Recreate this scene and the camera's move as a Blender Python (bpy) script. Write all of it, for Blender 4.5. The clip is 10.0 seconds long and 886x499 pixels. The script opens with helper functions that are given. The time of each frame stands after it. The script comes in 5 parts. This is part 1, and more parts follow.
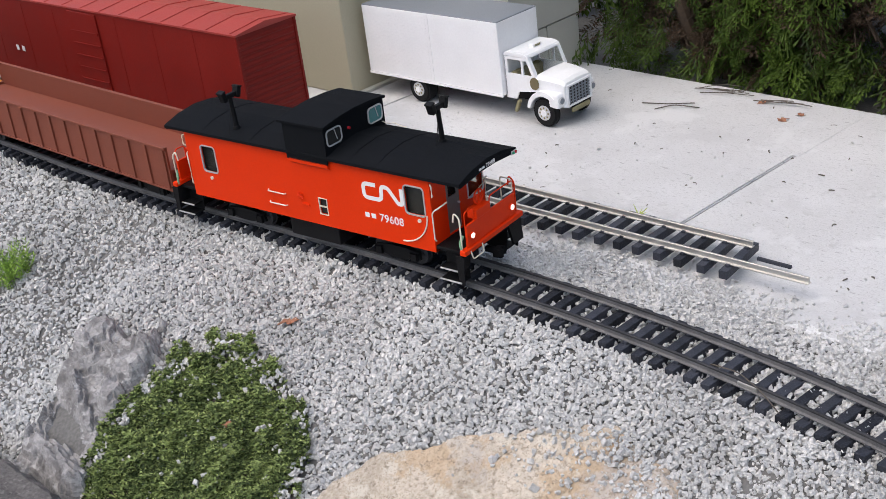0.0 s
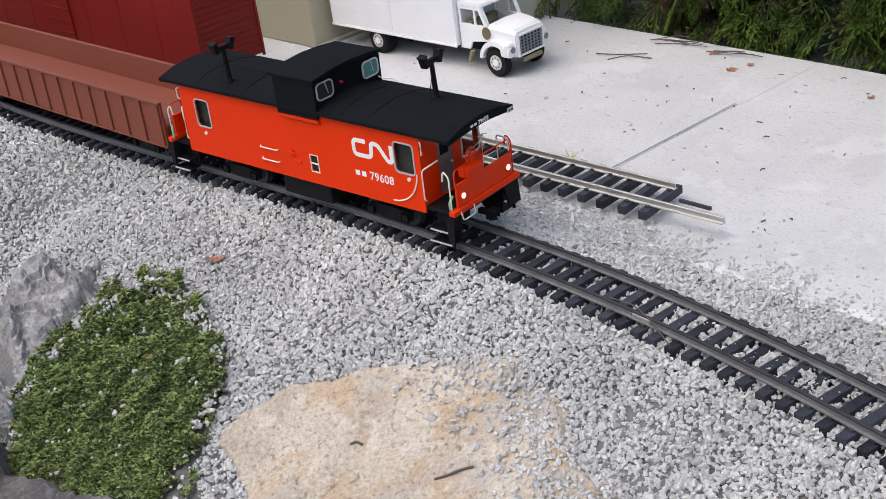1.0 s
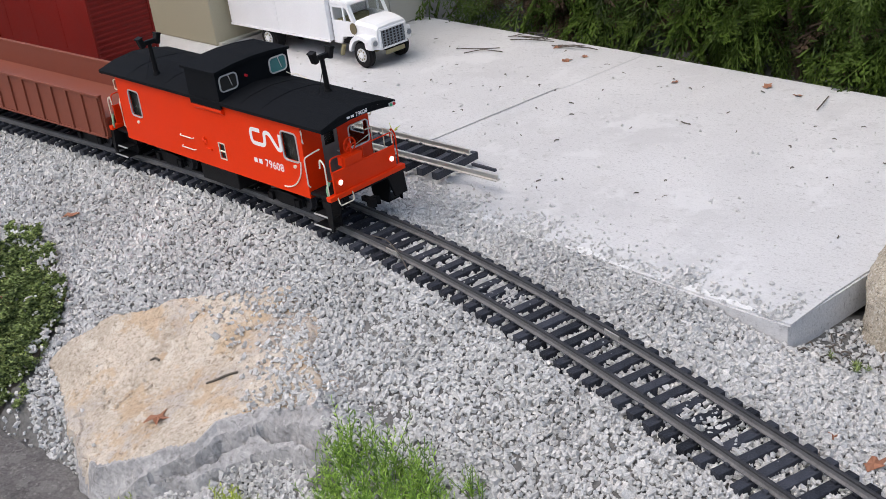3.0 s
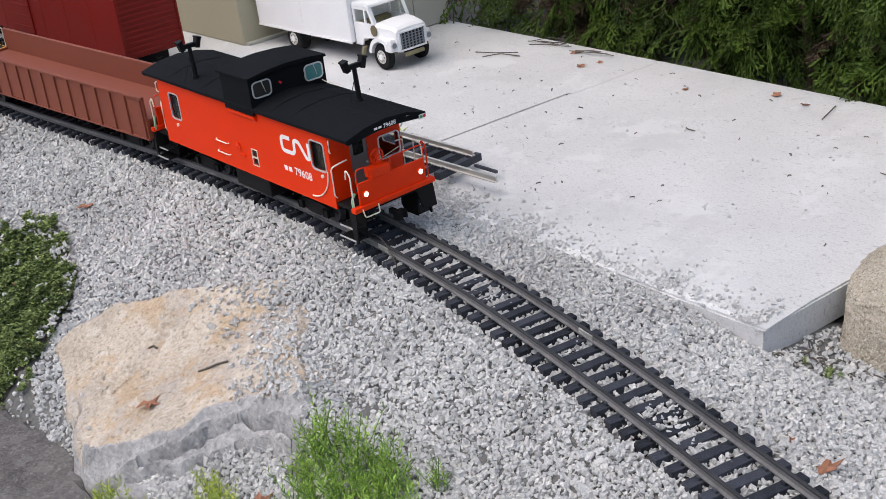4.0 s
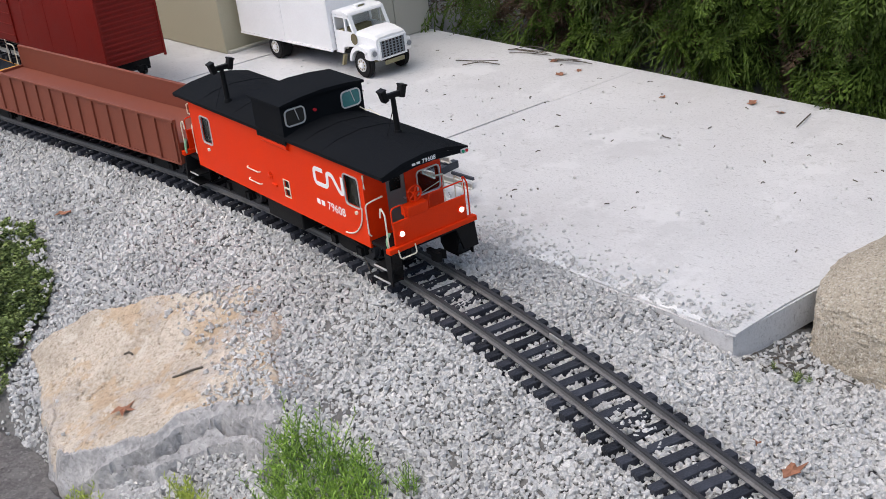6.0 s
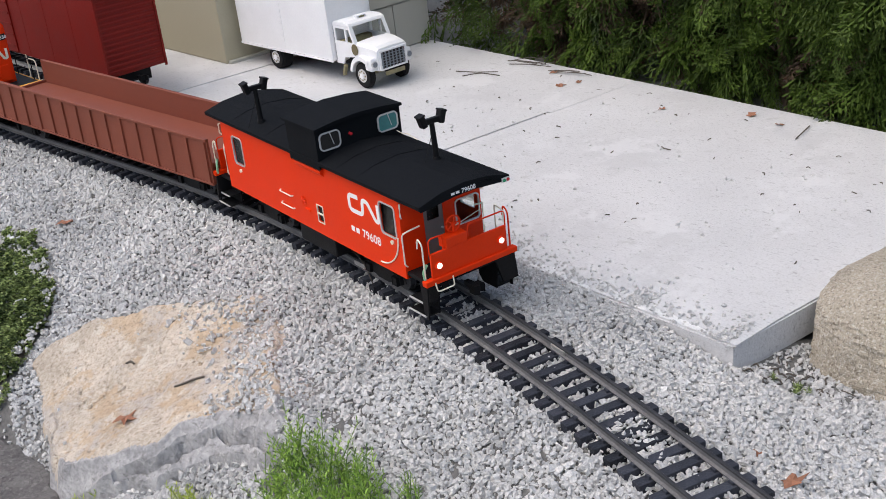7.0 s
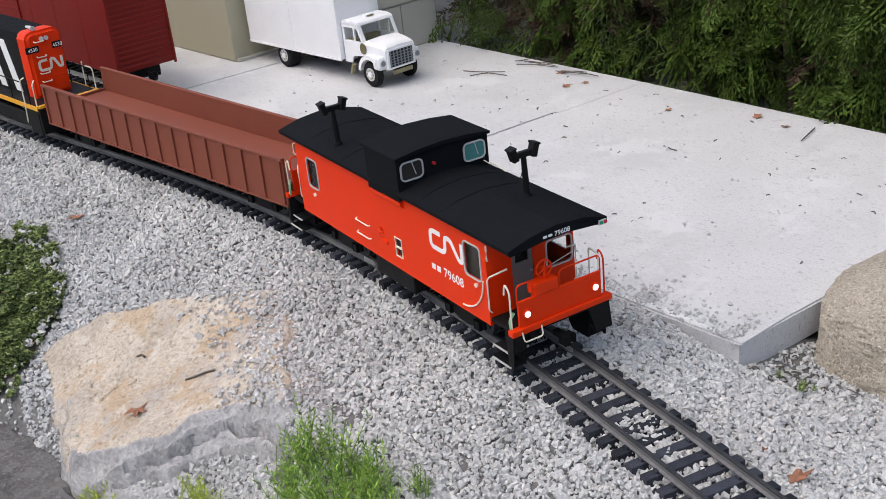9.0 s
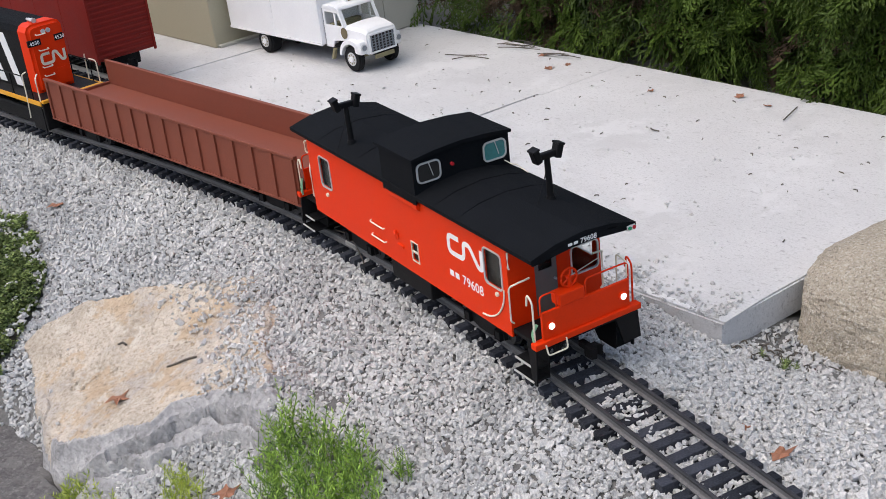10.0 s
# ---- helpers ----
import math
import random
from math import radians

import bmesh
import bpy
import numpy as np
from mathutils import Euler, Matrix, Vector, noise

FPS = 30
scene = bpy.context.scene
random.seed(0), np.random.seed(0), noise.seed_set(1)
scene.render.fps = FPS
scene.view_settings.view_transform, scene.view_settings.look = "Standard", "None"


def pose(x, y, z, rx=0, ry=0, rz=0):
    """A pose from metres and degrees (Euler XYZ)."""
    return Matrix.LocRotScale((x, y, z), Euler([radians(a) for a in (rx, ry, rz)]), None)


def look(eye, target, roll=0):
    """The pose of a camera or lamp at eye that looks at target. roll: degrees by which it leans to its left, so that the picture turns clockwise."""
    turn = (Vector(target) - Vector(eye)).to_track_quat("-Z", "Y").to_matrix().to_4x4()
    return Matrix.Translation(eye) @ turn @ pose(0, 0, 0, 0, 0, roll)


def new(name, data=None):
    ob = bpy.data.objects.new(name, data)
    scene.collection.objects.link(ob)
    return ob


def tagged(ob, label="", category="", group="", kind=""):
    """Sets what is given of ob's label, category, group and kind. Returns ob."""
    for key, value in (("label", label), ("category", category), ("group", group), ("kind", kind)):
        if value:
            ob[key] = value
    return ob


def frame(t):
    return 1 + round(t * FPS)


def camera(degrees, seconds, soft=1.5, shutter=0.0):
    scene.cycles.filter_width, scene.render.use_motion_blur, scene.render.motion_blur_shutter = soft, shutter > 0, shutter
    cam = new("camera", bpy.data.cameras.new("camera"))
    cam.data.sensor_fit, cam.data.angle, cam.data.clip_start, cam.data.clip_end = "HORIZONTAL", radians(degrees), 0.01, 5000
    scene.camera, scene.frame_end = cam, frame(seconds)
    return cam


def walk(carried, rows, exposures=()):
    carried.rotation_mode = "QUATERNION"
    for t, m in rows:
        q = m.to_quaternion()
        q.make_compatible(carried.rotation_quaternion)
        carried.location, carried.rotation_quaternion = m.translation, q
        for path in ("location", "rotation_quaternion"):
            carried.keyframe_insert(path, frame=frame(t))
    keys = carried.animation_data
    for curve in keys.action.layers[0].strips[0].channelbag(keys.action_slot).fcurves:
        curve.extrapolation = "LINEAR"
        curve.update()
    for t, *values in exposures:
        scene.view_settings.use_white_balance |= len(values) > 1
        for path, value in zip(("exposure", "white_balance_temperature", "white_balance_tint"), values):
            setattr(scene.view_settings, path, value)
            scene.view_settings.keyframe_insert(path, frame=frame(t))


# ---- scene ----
cam = camera(40.0, 10.0, soft=0.6)
PATH = [
    (0, (0.113, -1.003, 0.689), (-1.2, 0.224, -0.187), -7.5),
    (0.5, (0.153, -0.975, 0.662), (-1.184, 0.201, -0.25), -8.5),
    (1, (0.223, -0.938, 0.641), (-1.119, 0.237, -0.264), -7.8),
    (1.5, (0.305, -0.939, 0.624), (-1.025, 0.272, -0.251), -8.6),
    (2, (0.436, -0.96, 0.627), (-0.912, 0.26, -0.208), -7.0),
    (2.5, (0.517, -0.929, 0.616), (-0.837, 0.27, -0.237), -7.6),
    (4, (0.639, -0.857, 0.6), (-0.811, 0.24, -0.232), -7.6),
    (4.5, (0.651, -0.849, 0.597), (-0.789, 0.264, -0.233), -7.4),
    (5, (0.655, -0.847, 0.597), (-0.795, 0.261, -0.221), -7.3),
    (5.5, (0.656, -0.847, 0.597), (-0.789, 0.263, -0.226), -7.4),
    (7, (0.657, -0.855, 0.601), (-0.787, 0.269, -0.205), -7.1),
    (7.5, (0.659, -0.86, 0.604), (-0.785, 0.268, -0.198), -6.9),
    (8, (0.66, -0.864, 0.605), (-0.786, 0.261, -0.196), -6.7),
    (8.5, (0.66, -0.868, 0.604), (-0.788, 0.254, -0.198), -6.6),
    (9, (0.662, -0.872, 0.604), (-0.783, 0.252, -0.201), -6.6),
    (9.5, (0.661, -0.868, 0.602), (-0.779, 0.259, -0.207), -6.7),
    (10, (0.663, -0.864, 0.596), (-0.764, 0.267, -0.23), -7.1),
]
walk(cam, [(t, look(eye, target, roll)) for t, eye, target, roll in PATH])


# ---- world and light: a bright overcast day ----
world = bpy.data.worlds.new("overcast_sky")
scene.world = world
world.use_nodes = True
wn = world.node_tree.nodes
sky = wn.new("ShaderNodeTexSky")
sky.sky_type, sky.sun_disc = "NISHITA", False
SUN_ELEVATION, SUN_TURN = radians(58), radians(215)
sky.sun_elevation, sky.sun_rotation = SUN_ELEVATION, SUN_TURN
sky.air_density, sky.dust_density, sky.ozone_density = 1.0, 3.5, 1.0
world.node_tree.links.new(sky.outputs[0], wn["Background"].inputs[0])
wn["Background"].inputs[1].default_value = 0.15
sun = new("sun", bpy.data.lights.new("sun", "SUN"))
sun.data.energy, sun.data.angle, sun.data.color = 0.95, radians(60), (1.0, 0.95, 0.84)
sun.matrix_world = look((0.6, -0.9, 2.2), (0, 0, 0))
scene.view_settings.exposure = 0.42


# ---- materials ----
def mat(name, base, rough=0.6, metal=0.0, grain=300.0, amount=0.25, broad=12.0, bump=0.2, tint=None, island=0.0, spec=0.5, glow=0.0, per_object=0.0):
    """A surface whose colour and roughness vary at a fine and a broad scale."""
    m = bpy.data.materials.new(name)
    m.use_nodes = True
    t, n = m.node_tree, m.node_tree.nodes
    b = n["Principled BSDF"]
    co = n.new("ShaderNodeTexCoord")
    fine, wide = n.new("ShaderNodeTexNoise"), n.new("ShaderNodeTexNoise")
    fine.inputs["Scale"].default_value, fine.inputs["Detail"].default_value = grain, 4
    wide.inputs["Scale"].default_value, wide.inputs["Detail"].default_value = broad, 5
    for q in (fine, wide):
        t.links.new(co.outputs["Object"], q.inputs["Vector"])
    add = n.new("ShaderNodeMath")
    add.operation = "ADD"
    t.links.new(fine.outputs[0], add.inputs[0])
    t.links.new(wide.outputs[0], add.inputs[1])
    value = add.outputs[0]
    for use, source, out in ((island, "ShaderNodeNewGeometry", "Random Per Island"), (per_object, "ShaderNodeObjectInfo", "Random")):
        if use:
            g = n.new(source)
            mul = n.new("ShaderNodeMath")
            mul.operation = "MULTIPLY_ADD"
            mul.inputs[1].default_value, mul.inputs[2].default_value = use * 2, -use
            t.links.new(g.outputs[out], mul.inputs[0])
            more = n.new("ShaderNodeMath")
            more.operation = "ADD"
            t.links.new(value, more.inputs[0])
            t.links.new(mul.outputs[0], more.inputs[1])
            value = more.outputs[0]
    ramp = n.new("ShaderNodeValToRGB")
    half = n.new("ShaderNodeMath")
    half.operation = "MULTIPLY"
    half.inputs[1].default_value = 0.5
    t.links.new(value, half.inputs[0])
    t.links.new(half.outputs[0], ramp.inputs[0])
    dark = [c * (1 - amount) for c in base]
    light = [min(1.0, c * (1 + amount)) for c in (tint or base)]
    ramp.color_ramp.elements[0].position, ramp.color_ramp.elements[0].color = 0.25, (*dark, 1)
    ramp.color_ramp.elements[1].position, ramp.color_ramp.elements[1].color = 0.75, (*light, 1)
    t.links.new(ramp.outputs[0], b.inputs["Base Color"])
    rr = n.new("ShaderNodeMapRange")
    rr.inputs["To Min"].default_value, rr.inputs["To Max"].default_value = max(0.03, rough - 0.12), min(1, rough + 0.12)
    t.links.new(wide.outputs[0], rr.inputs[0])
    t.links.new(rr.outputs[0], b.inputs["Roughness"])
    b.inputs["Metallic"].default_value = metal
    b.inputs["Specular IOR Level"].default_value = spec
    if bump:
        bp = n.new("ShaderNodeBump")
        bp.inputs["Strength"].default_value, bp.inputs["Distance"].default_value = bump, 0.0016
        t.links.new(fine.outputs[0], bp.inputs["Height"])
        t.links.new(bp.outputs[0], b.inputs["Normal"])
    if glow:
        b.inputs["Emission Color"].default_value = (*base, 1)
        b.inputs["Emission Strength"].default_value = glow
    return m


def glass(name, colour, rough=0.05):
    m = bpy.data.materials.new(name)
    m.use_nodes = True
    b = m.node_tree.nodes["Principled BSDF"]
    b.inputs["Base Color"].default_value = (*colour, 1)
    b.inputs["Roughness"].default_value = rough
    b.inputs["Transmission Weight"].default_value = 1.0
    b.inputs["IOR"].default_value = 1.12
    return m


M = {}
M["gravel"] = mat("grey_gravel", (0.55, 0.542, 0.535), 0.95, grain=900, amount=0.34, broad=6, bump=1.0, island=0.14, tint=(0.63, 0.622, 0.615), spec=0.12)
# bed colour darkened to paint the shade in gaps between stones
M["soil"] = mat("gravel_bed_gap_shade", (0.13, 0.127, 0.123), 0.95, grain=260, amount=0.6, broad=9, bump=0.8)
M["concrete"] = mat("cast_concrete", (0.56, 0.56, 0.57), 0.85, grain=420, amount=0.12, broad=7, bump=0.5, tint=(0.60, 0.60, 0.61))


def fleck(m, scale, cut, colour, mix, stretch=(1, 1, 1)):
    """Small pits and specks over a surface's colour."""
    t, n = m.node_tree, m.node_tree.nodes
    b = n["Principled BSDF"]
    co, v = n.new("ShaderNodeTexCoord"), n.new("ShaderNodeTexNoise")
    v.inputs["Scale"].default_value, v.inputs["Detail"].default_value, v.inputs["Roughness"].default_value = scale, 6, 0.7
    mp = n.new("ShaderNodeMapping")
    mp.inputs["Scale"].default_value = stretch
    t.links.new(co.outputs["Object"], mp.inputs["Vector"])
    t.links.new(mp.outputs[0], v.inputs["Vector"])
    r = n.new("ShaderNodeMapRange")
    r.inputs["From Min"].default_value, r.inputs["From Max"].default_value = cut, cut + 0.06
    r.inputs["To Max"].default_value = mix
    t.links.new(v.outputs[0], r.inputs[0])
    x = n.new("ShaderNodeMix")
    x.data_type = "RGBA"
    t.links.new(r.outputs[0], x.inputs[0])
    old = b.inputs["Base Color"].links[0].from_socket
    t.links.new(old, x.inputs[6])
    x.inputs[7].default_value = (*colour, 1)
    t.links.new(x.outputs[2], b.inputs["Base Color"])
    return m


fleck(M["concrete"], 200, 0.565, (0.36, 0.36, 0.37), 0.45, (0.7, 1.3, 1))
fleck(M["concrete"], 90, 0.60, (0.27, 0.27, 0.275), 0.6, (0.55, 1.6, 1))
fleck(M["concrete"], 260, 0.58, (0.33, 0.33, 0.335), 0.55)
fleck(M["concrete"], 34, 0.60, (0.44, 0.44, 0.44), 0.55)
fleck(M["concrete"], 5, 0.55, (0.50, 0.50, 0.51), 0.5)
fleck(M["concrete"], 9, 0.55, (0.66, 0.66, 0.67), 0.6)
M["orange"] = mat("orange_red_paint", (0.77, 0.038, 0.003), 0.45, grain=500, amount=0.07, broad=20, bump=0.05, spec=0.15)
M["roof_black"] = mat("matt_black_roof", (0.007, 0.008, 0.010), 0.8, grain=900, amount=0.5, broad=25, bump=0.5, spec=0.09)
M["black"] = mat("black_plastic", (0.008, 0.008, 0.009), 0.55, grain=600, amount=0.3, broad=30, bump=0.15, spec=0.14)
M["tie"] = mat("weathered_black_tie", (0.013, 0.016, 0.025), 0.55, grain=500, amount=0.6, broad=60, bump=0.4, per_object=0.35, tint=(0.034, 0.037, 0.048), spec=0.3)
M["rail"] = mat("dark_worn_rail", (0.022, 0.022, 0.025), 0.5, metal=0.0, grain=700, amount=0.5, broad=40, bump=0.2, tint=(0.040, 0.040, 0.045), spec=0.35)
M["rail_web"] = mat("pale_rail_web", (0.15, 0.147, 0.15), 0.55, metal=0.2, grain=500, amount=0.45, broad=45, bump=0.2)
M["rail_bright"] = mat("bare_aluminium_rail", (0.62, 0.61, 0.58), 0.4, metal=0.8, grain=600, amount=0.15, broad=30, bump=0.1)
M["white"] = mat("white_paint", (0.86, 0.86, 0.87), 0.5, grain=300, amount=0.05, broad=25, bump=0.05)
M["cream"] = mat("cream_wire", (0.80, 0.74, 0.60), 0.5, grain=600, amount=0.1, broad=40, bump=0.0)
M["silver"] = mat("silver_paint", (0.60, 0.60, 0.60), 0.35, metal=0.3, grain=500, amount=0.12, broad=40, bump=0.05)
M["grey_door"] = mat("grey_door_paint", (0.16, 0.16, 0.15), 0.55, grain=500, amount=0.1, broad=30, bump=0.05)
M["brown"] = mat("oxide_brown_paint", (0.205, 0.050, 0.026), 0.7, grain=500, amount=0.18, broad=18, bump=0.15)
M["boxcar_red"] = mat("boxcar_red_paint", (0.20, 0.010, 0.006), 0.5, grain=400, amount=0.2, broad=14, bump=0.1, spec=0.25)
# a brighter red than the boxcar's sides
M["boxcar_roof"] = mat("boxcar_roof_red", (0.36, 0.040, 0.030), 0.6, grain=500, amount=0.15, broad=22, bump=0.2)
# whiter than the concrete: mortar plus a painted highlight of the slab's edge
M["mortar"] = mat("mortar_edge_highlight", (0.72, 0.72, 0.72), 0.9, grain=400, amount=0.2, broad=30, bump=0.8)
M["tan"] = mat("tan_board", (0.40, 0.37, 0.27), 0.7, grain=350, amount=0.06, broad=6, bump=0.1)
M["beige"] = mat("grey_beige_board", (0.46, 0.45, 0.40), 0.7, grain=350, amount=0.06, broad=6, bump=0.1)
M["tyre"] = mat("black_rubber", (0.012, 0.012, 0.013), 0.8, spec=0.2, grain=500, amount=0.3, broad=50, bump=0.2)
M["roof_grey"] = mat("grey_van_roof", (0.21, 0.23, 0.26), 0.6, grain=400, amount=0.15, broad=20, bump=0.1)
M["olive"] = mat("olive_patch", (0.15, 0.12, 0.06), 0.6, grain=500, amount=0.15, broad=60, bump=0.1)
M["chassis"] = mat("khaki_chassis", (0.26, 0.23, 0.13), 0.7, grain=500, amount=0.3, broad=60, bump=0.2)
M["yellow"] = mat("yellow_paint", (0.75, 0.36, 0.02), 0.5, grain=500, amount=0.12, broad=40, bump=0.05)
M["green_wire"] = mat("pale_green_hose", (0.25, 0.50, 0.30), 0.5, grain=500, amount=0.15, broad=60, bump=0.05)
M["lamp"] = mat("lit_headlight", (1.0, 0.96, 0.86), 0.3, grain=100, amount=0.0, bump=0, glow=1.2)
M["red_lens"] = mat("red_lens", (0.55, 0.03, 0.04), 0.2, grain=100, amount=0.05, bump=0)
M["green_lens"] = mat("green_lens", (0.03, 0.35, 0.18), 0.2, grain=100, amount=0.05, bump=0)
M["teal"] = mat("teal_blind", (0.05, 0.22, 0.22), 0.4, grain=300, amount=0.25, broad=60, bump=0.05)
# near-black colour standing in for the shade behind openings
M["shade_in"] = mat("interior_shade_black", (0.02, 0.018, 0.016), 0.8, grain=200, amount=0.3, bump=0)
M["glass"] = glass("clear_glass", (0.9, 0.93, 0.93))
M["sandstone"] = mat("sandy_limestone", (0.40, 0.325, 0.24), 0.9, grain=220, amount=0.38, broad=13, bump=1.0, tint=(0.50, 0.445, 0.38))
M["greystone"] = mat("layered_grey_stone", (0.19, 0.185, 0.19), 0.85, grain=240, amount=0.6, broad=26, bump=1.0, tint=(0.30, 0.29, 0.29))
M["flankstone"] = mat("broken_grey_limestone", (0.27, 0.265, 0.27), 0.85, grain=200, amount=0.45, broad=30, bump=1.0, tint=(0.36, 0.352, 0.355))
M["boulder"] = mat("brown_granite", (0.33, 0.28, 0.20), 0.9, grain=480, amount=0.42, broad=14, bump=0.9, tint=(0.37, 0.33, 0.27))
fleck(M["sandstone"], 17, 0.52, (0.44, 0.29, 0.15), 0.5)
fleck(M["sandstone"], 30, 0.57, (0.60, 0.56, 0.49), 0.7)
fleck(M["sandstone"], 9, 0.53, (0.42, 0.385, 0.36), 0.65)
fleck(M["sandstone"], 420, 0.54, (0.24, 0.19, 0.13), 0.5)
fleck(M["sandstone"], 150, 0.56, (0.16, 0.12, 0.08), 0.6)
fleck(M["greystone"], 42, 0.54, (0.46, 0.45, 0.45), 0.75, (1, 1, 2.5))
fleck(M["greystone"], 60, 0.53, (0.09, 0.085, 0.085), 0.6)
fleck(M["flankstone"], 55, 0.57, (0.14, 0.135, 0.13), 0.6, (1.6, 1.6, 3))
fleck(M["flankstone"], 110, 0.58, (0.50, 0.49, 0.48), 0.6)
fleck(M["boulder"], 260, 0.53, (0.55, 0.52, 0.46), 0.6)
fleck(M["boulder"], 330, 0.54, (0.11, 0.085, 0.06), 0.7)
fleck(M["boulder"], 640, 0.57, (0.66, 0.63, 0.57), 0.6)
M["moss"] = mat("creeping_thyme_leaf", (0.064, 0.102, 0.034), 0.65, grain=300, amount=0.5, broad=25, bump=0.0, island=0.6, tint=(0.210, 0.262, 0.092), spec=0.25)
M["kerb"] = mat("dark_weathered_stone", (0.062, 0.057, 0.055), 0.9, grain=260, amount=0.6, broad=18, bump=1.0, tint=(0.11, 0.103, 0.10))
M["humus"] = mat("dark_humus", (0.045, 0.038, 0.03), 0.95, grain=300, amount=0.5, broad=30, bump=0.8)
M["phlox"] = mat("bright_needle_leaf", (0.11, 0.23, 0.03), 0.55, grain=300, amount=0.35, broad=18, bump=0.0, island=0.6, tint=(0.28, 0.42, 0.07))
M["lime"] = mat("yellow_green_leaf", (0.26, 0.36, 0.04), 0.55, grain=300, amount=0.3, broad=18, bump=0.0, island=0.5, tint=(0.40, 0.46, 0.08))
# green leaf colour whose near-black end paints the shade inside the hedge
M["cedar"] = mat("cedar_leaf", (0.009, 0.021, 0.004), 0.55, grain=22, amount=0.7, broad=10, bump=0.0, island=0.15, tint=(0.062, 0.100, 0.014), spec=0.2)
M["cedar_dead"] = mat("dead_cedar_leaf", (0.070, 0.042, 0.024), 0.8, grain=120, amount=0.4, broad=8, bump=0.0, island=0.5)
M["bark"] = mat("brown_bark", (0.11, 0.075, 0.05), 0.9, grain=160, amount=0.4, broad=20, bump=0.9)
fleck(M["kerb"], 26, 0.53, (0.17, 0.16, 0.155), 0.6)
fleck(M["kerb"], 140, 0.56, (0.24, 0.23, 0.22), 0.5)
M["deadleaf"] = mat("orange_dry_leaf", (0.26, 0.115, 0.065), 0.7, grain=300, amount=0.35, broad=40, bump=0.2, island=0.3)
M["twig"] = mat("grey_brown_twig", (0.10, 0.085, 0.07), 0.85, grain=300, amount=0.35, broad=40, bump=0.5)


# ---- building tools ----
def thing(name, label, category, group="", kind=""):
    return tagged(new(name), label, category, group, kind)


def part(name, bm, material, parent=None, label="", smooth=False):
    me = bpy.data.meshes.new(name)
    bm.normal_update()
    bm.to_mesh(me)
    bm.free()
    if smooth:
        me.polygons.foreach_set("use_smooth", [True] * len(me.polygons))
    me.materials.append(material)
    ob = new(name, me)
    ob.parent = parent
    return tagged(ob, label)


def mesh_of(name, verts, faces, material, parent=None, label=""):
    me = bpy.data.meshes.new(name)
    n, k = len(verts), faces.shape[1]
    me.vertices.add(n)
    me.vertices.foreach_set("co", np.asarray(verts, np.float32).ravel())
    me.loops.add(faces.size)
    me.loops.foreach_set("vertex_index", faces.astype(np.int32).ravel())
    me.polygons.add(len(faces))
    me.polygons.foreach_set("loop_start", np.arange(0, faces.size, k, dtype=np.int32))
    me.update(calc_edges=True)
    me.polygons.foreach_set("use_smooth", [False] * len(me.polygons))
    me.materials.append(material)
    ob = new(name, me)
    ob.parent = parent
    return tagged(ob, label)


def box(bm, x0, x1, y0, y1, z0, z1, bevel=0.0, m=None):
    r = bmesh.ops.create_cube(bm, size=1.0)
    vs = r["verts"]
    for v in vs:
        v.co = Vector((x0 + (v.co.x + 0.5) * (x1 - x0), y0 + (v.co.y + 0.5) * (y1 - y0), z0 + (v.co.z + 0.5) * (z1 - z0)))
        if m:
            v.co = m @ v.co
    if bevel:
        es = list({e for v in vs for e in v.link_edges})
        bmesh.ops.bevel(bm, geom=es, offset=bevel, segments=2, affect="EDGES", profile=0.5)
    return bm


def one_box(*a, **k):
    return box(bmesh.new(), *a, **k)


def cyl(bm, p, q, r, seg=12, r2=None):
    p, q = Vector(p), Vector(q)
    m = Matrix.Translation((p + q) / 2) @ (q - p).to_track_quat("Z", "Y").to_matrix().to_4x4()
    bmesh.ops.create_cone(bm, cap_ends=True, segments=seg, radius1=r, radius2=r if r2 is None else r2, depth=(q - p).length, matrix=m)
    return bm


def tube(bm, pts, r, seg=6):
    pts = [Vector(p) for p in pts]
    rings = []
    for i, p in enumerate(pts):
        d = (pts[min(i + 1, len(pts) - 1)] - pts[max(i - 1, 0)]).normalized()
        rot = d.to_track_quat("Z", "Y").to_matrix()
        rings.append([bm.verts.new(p + rot @ Vector((r * math.cos(a), r * math.sin(a), 0))) for a in (2 * math.pi * k / seg for k in range(seg))])
    for a, b in zip(rings, rings[1:]):
        for k in range(seg):
            bm.faces.new((a[k], a[(k + 1) % seg], b[(k + 1) % seg], b[k]))
    bm.faces.new(rings[0][::-1])
    bm.faces.new(rings[-1])
    return bm


def rounded(pts, r, seg=4):
    """Rounds the corners of an open run of points."""
    pts = [Vector(p) for p in pts]
    out = [pts[0]]
    for a, b, c in zip(pts, pts[1:], pts[2:]):
        u, w = (a - b), (c - b)
        k = min(r, u.length * 0.45, w.length * 0.45)
        p, q = b + u.normalized() * k, b + w.normalized() * k
        for i in range(seg + 1):
            s = i / seg
            out.append(p * (1 - s) ** 2 + b * 2 * s * (1 - s) + q * s * s)
    return out + [pts[-1]]


def extrude(bm, outline, axis, lo, hi):
    """A prism: outline in the two other axes, from lo to hi along axis (0, 1, 2)."""
    def at(u, v, w):
        c = [u, v]
        c.insert(axis, w)
        return Vector(c)
    a = [bm.verts.new(at(u, v, lo)) for u, v in outline]
    b = [bm.verts.new(at(u, v, hi)) for u, v in outline]
    n = len(outline)
    bm.faces.new(a)
    bm.faces.new(b[::-1])
    for i in range(n):
        bm.faces.new((a[i], b[i], b[(i + 1) % n], a[(i + 1) % n]))
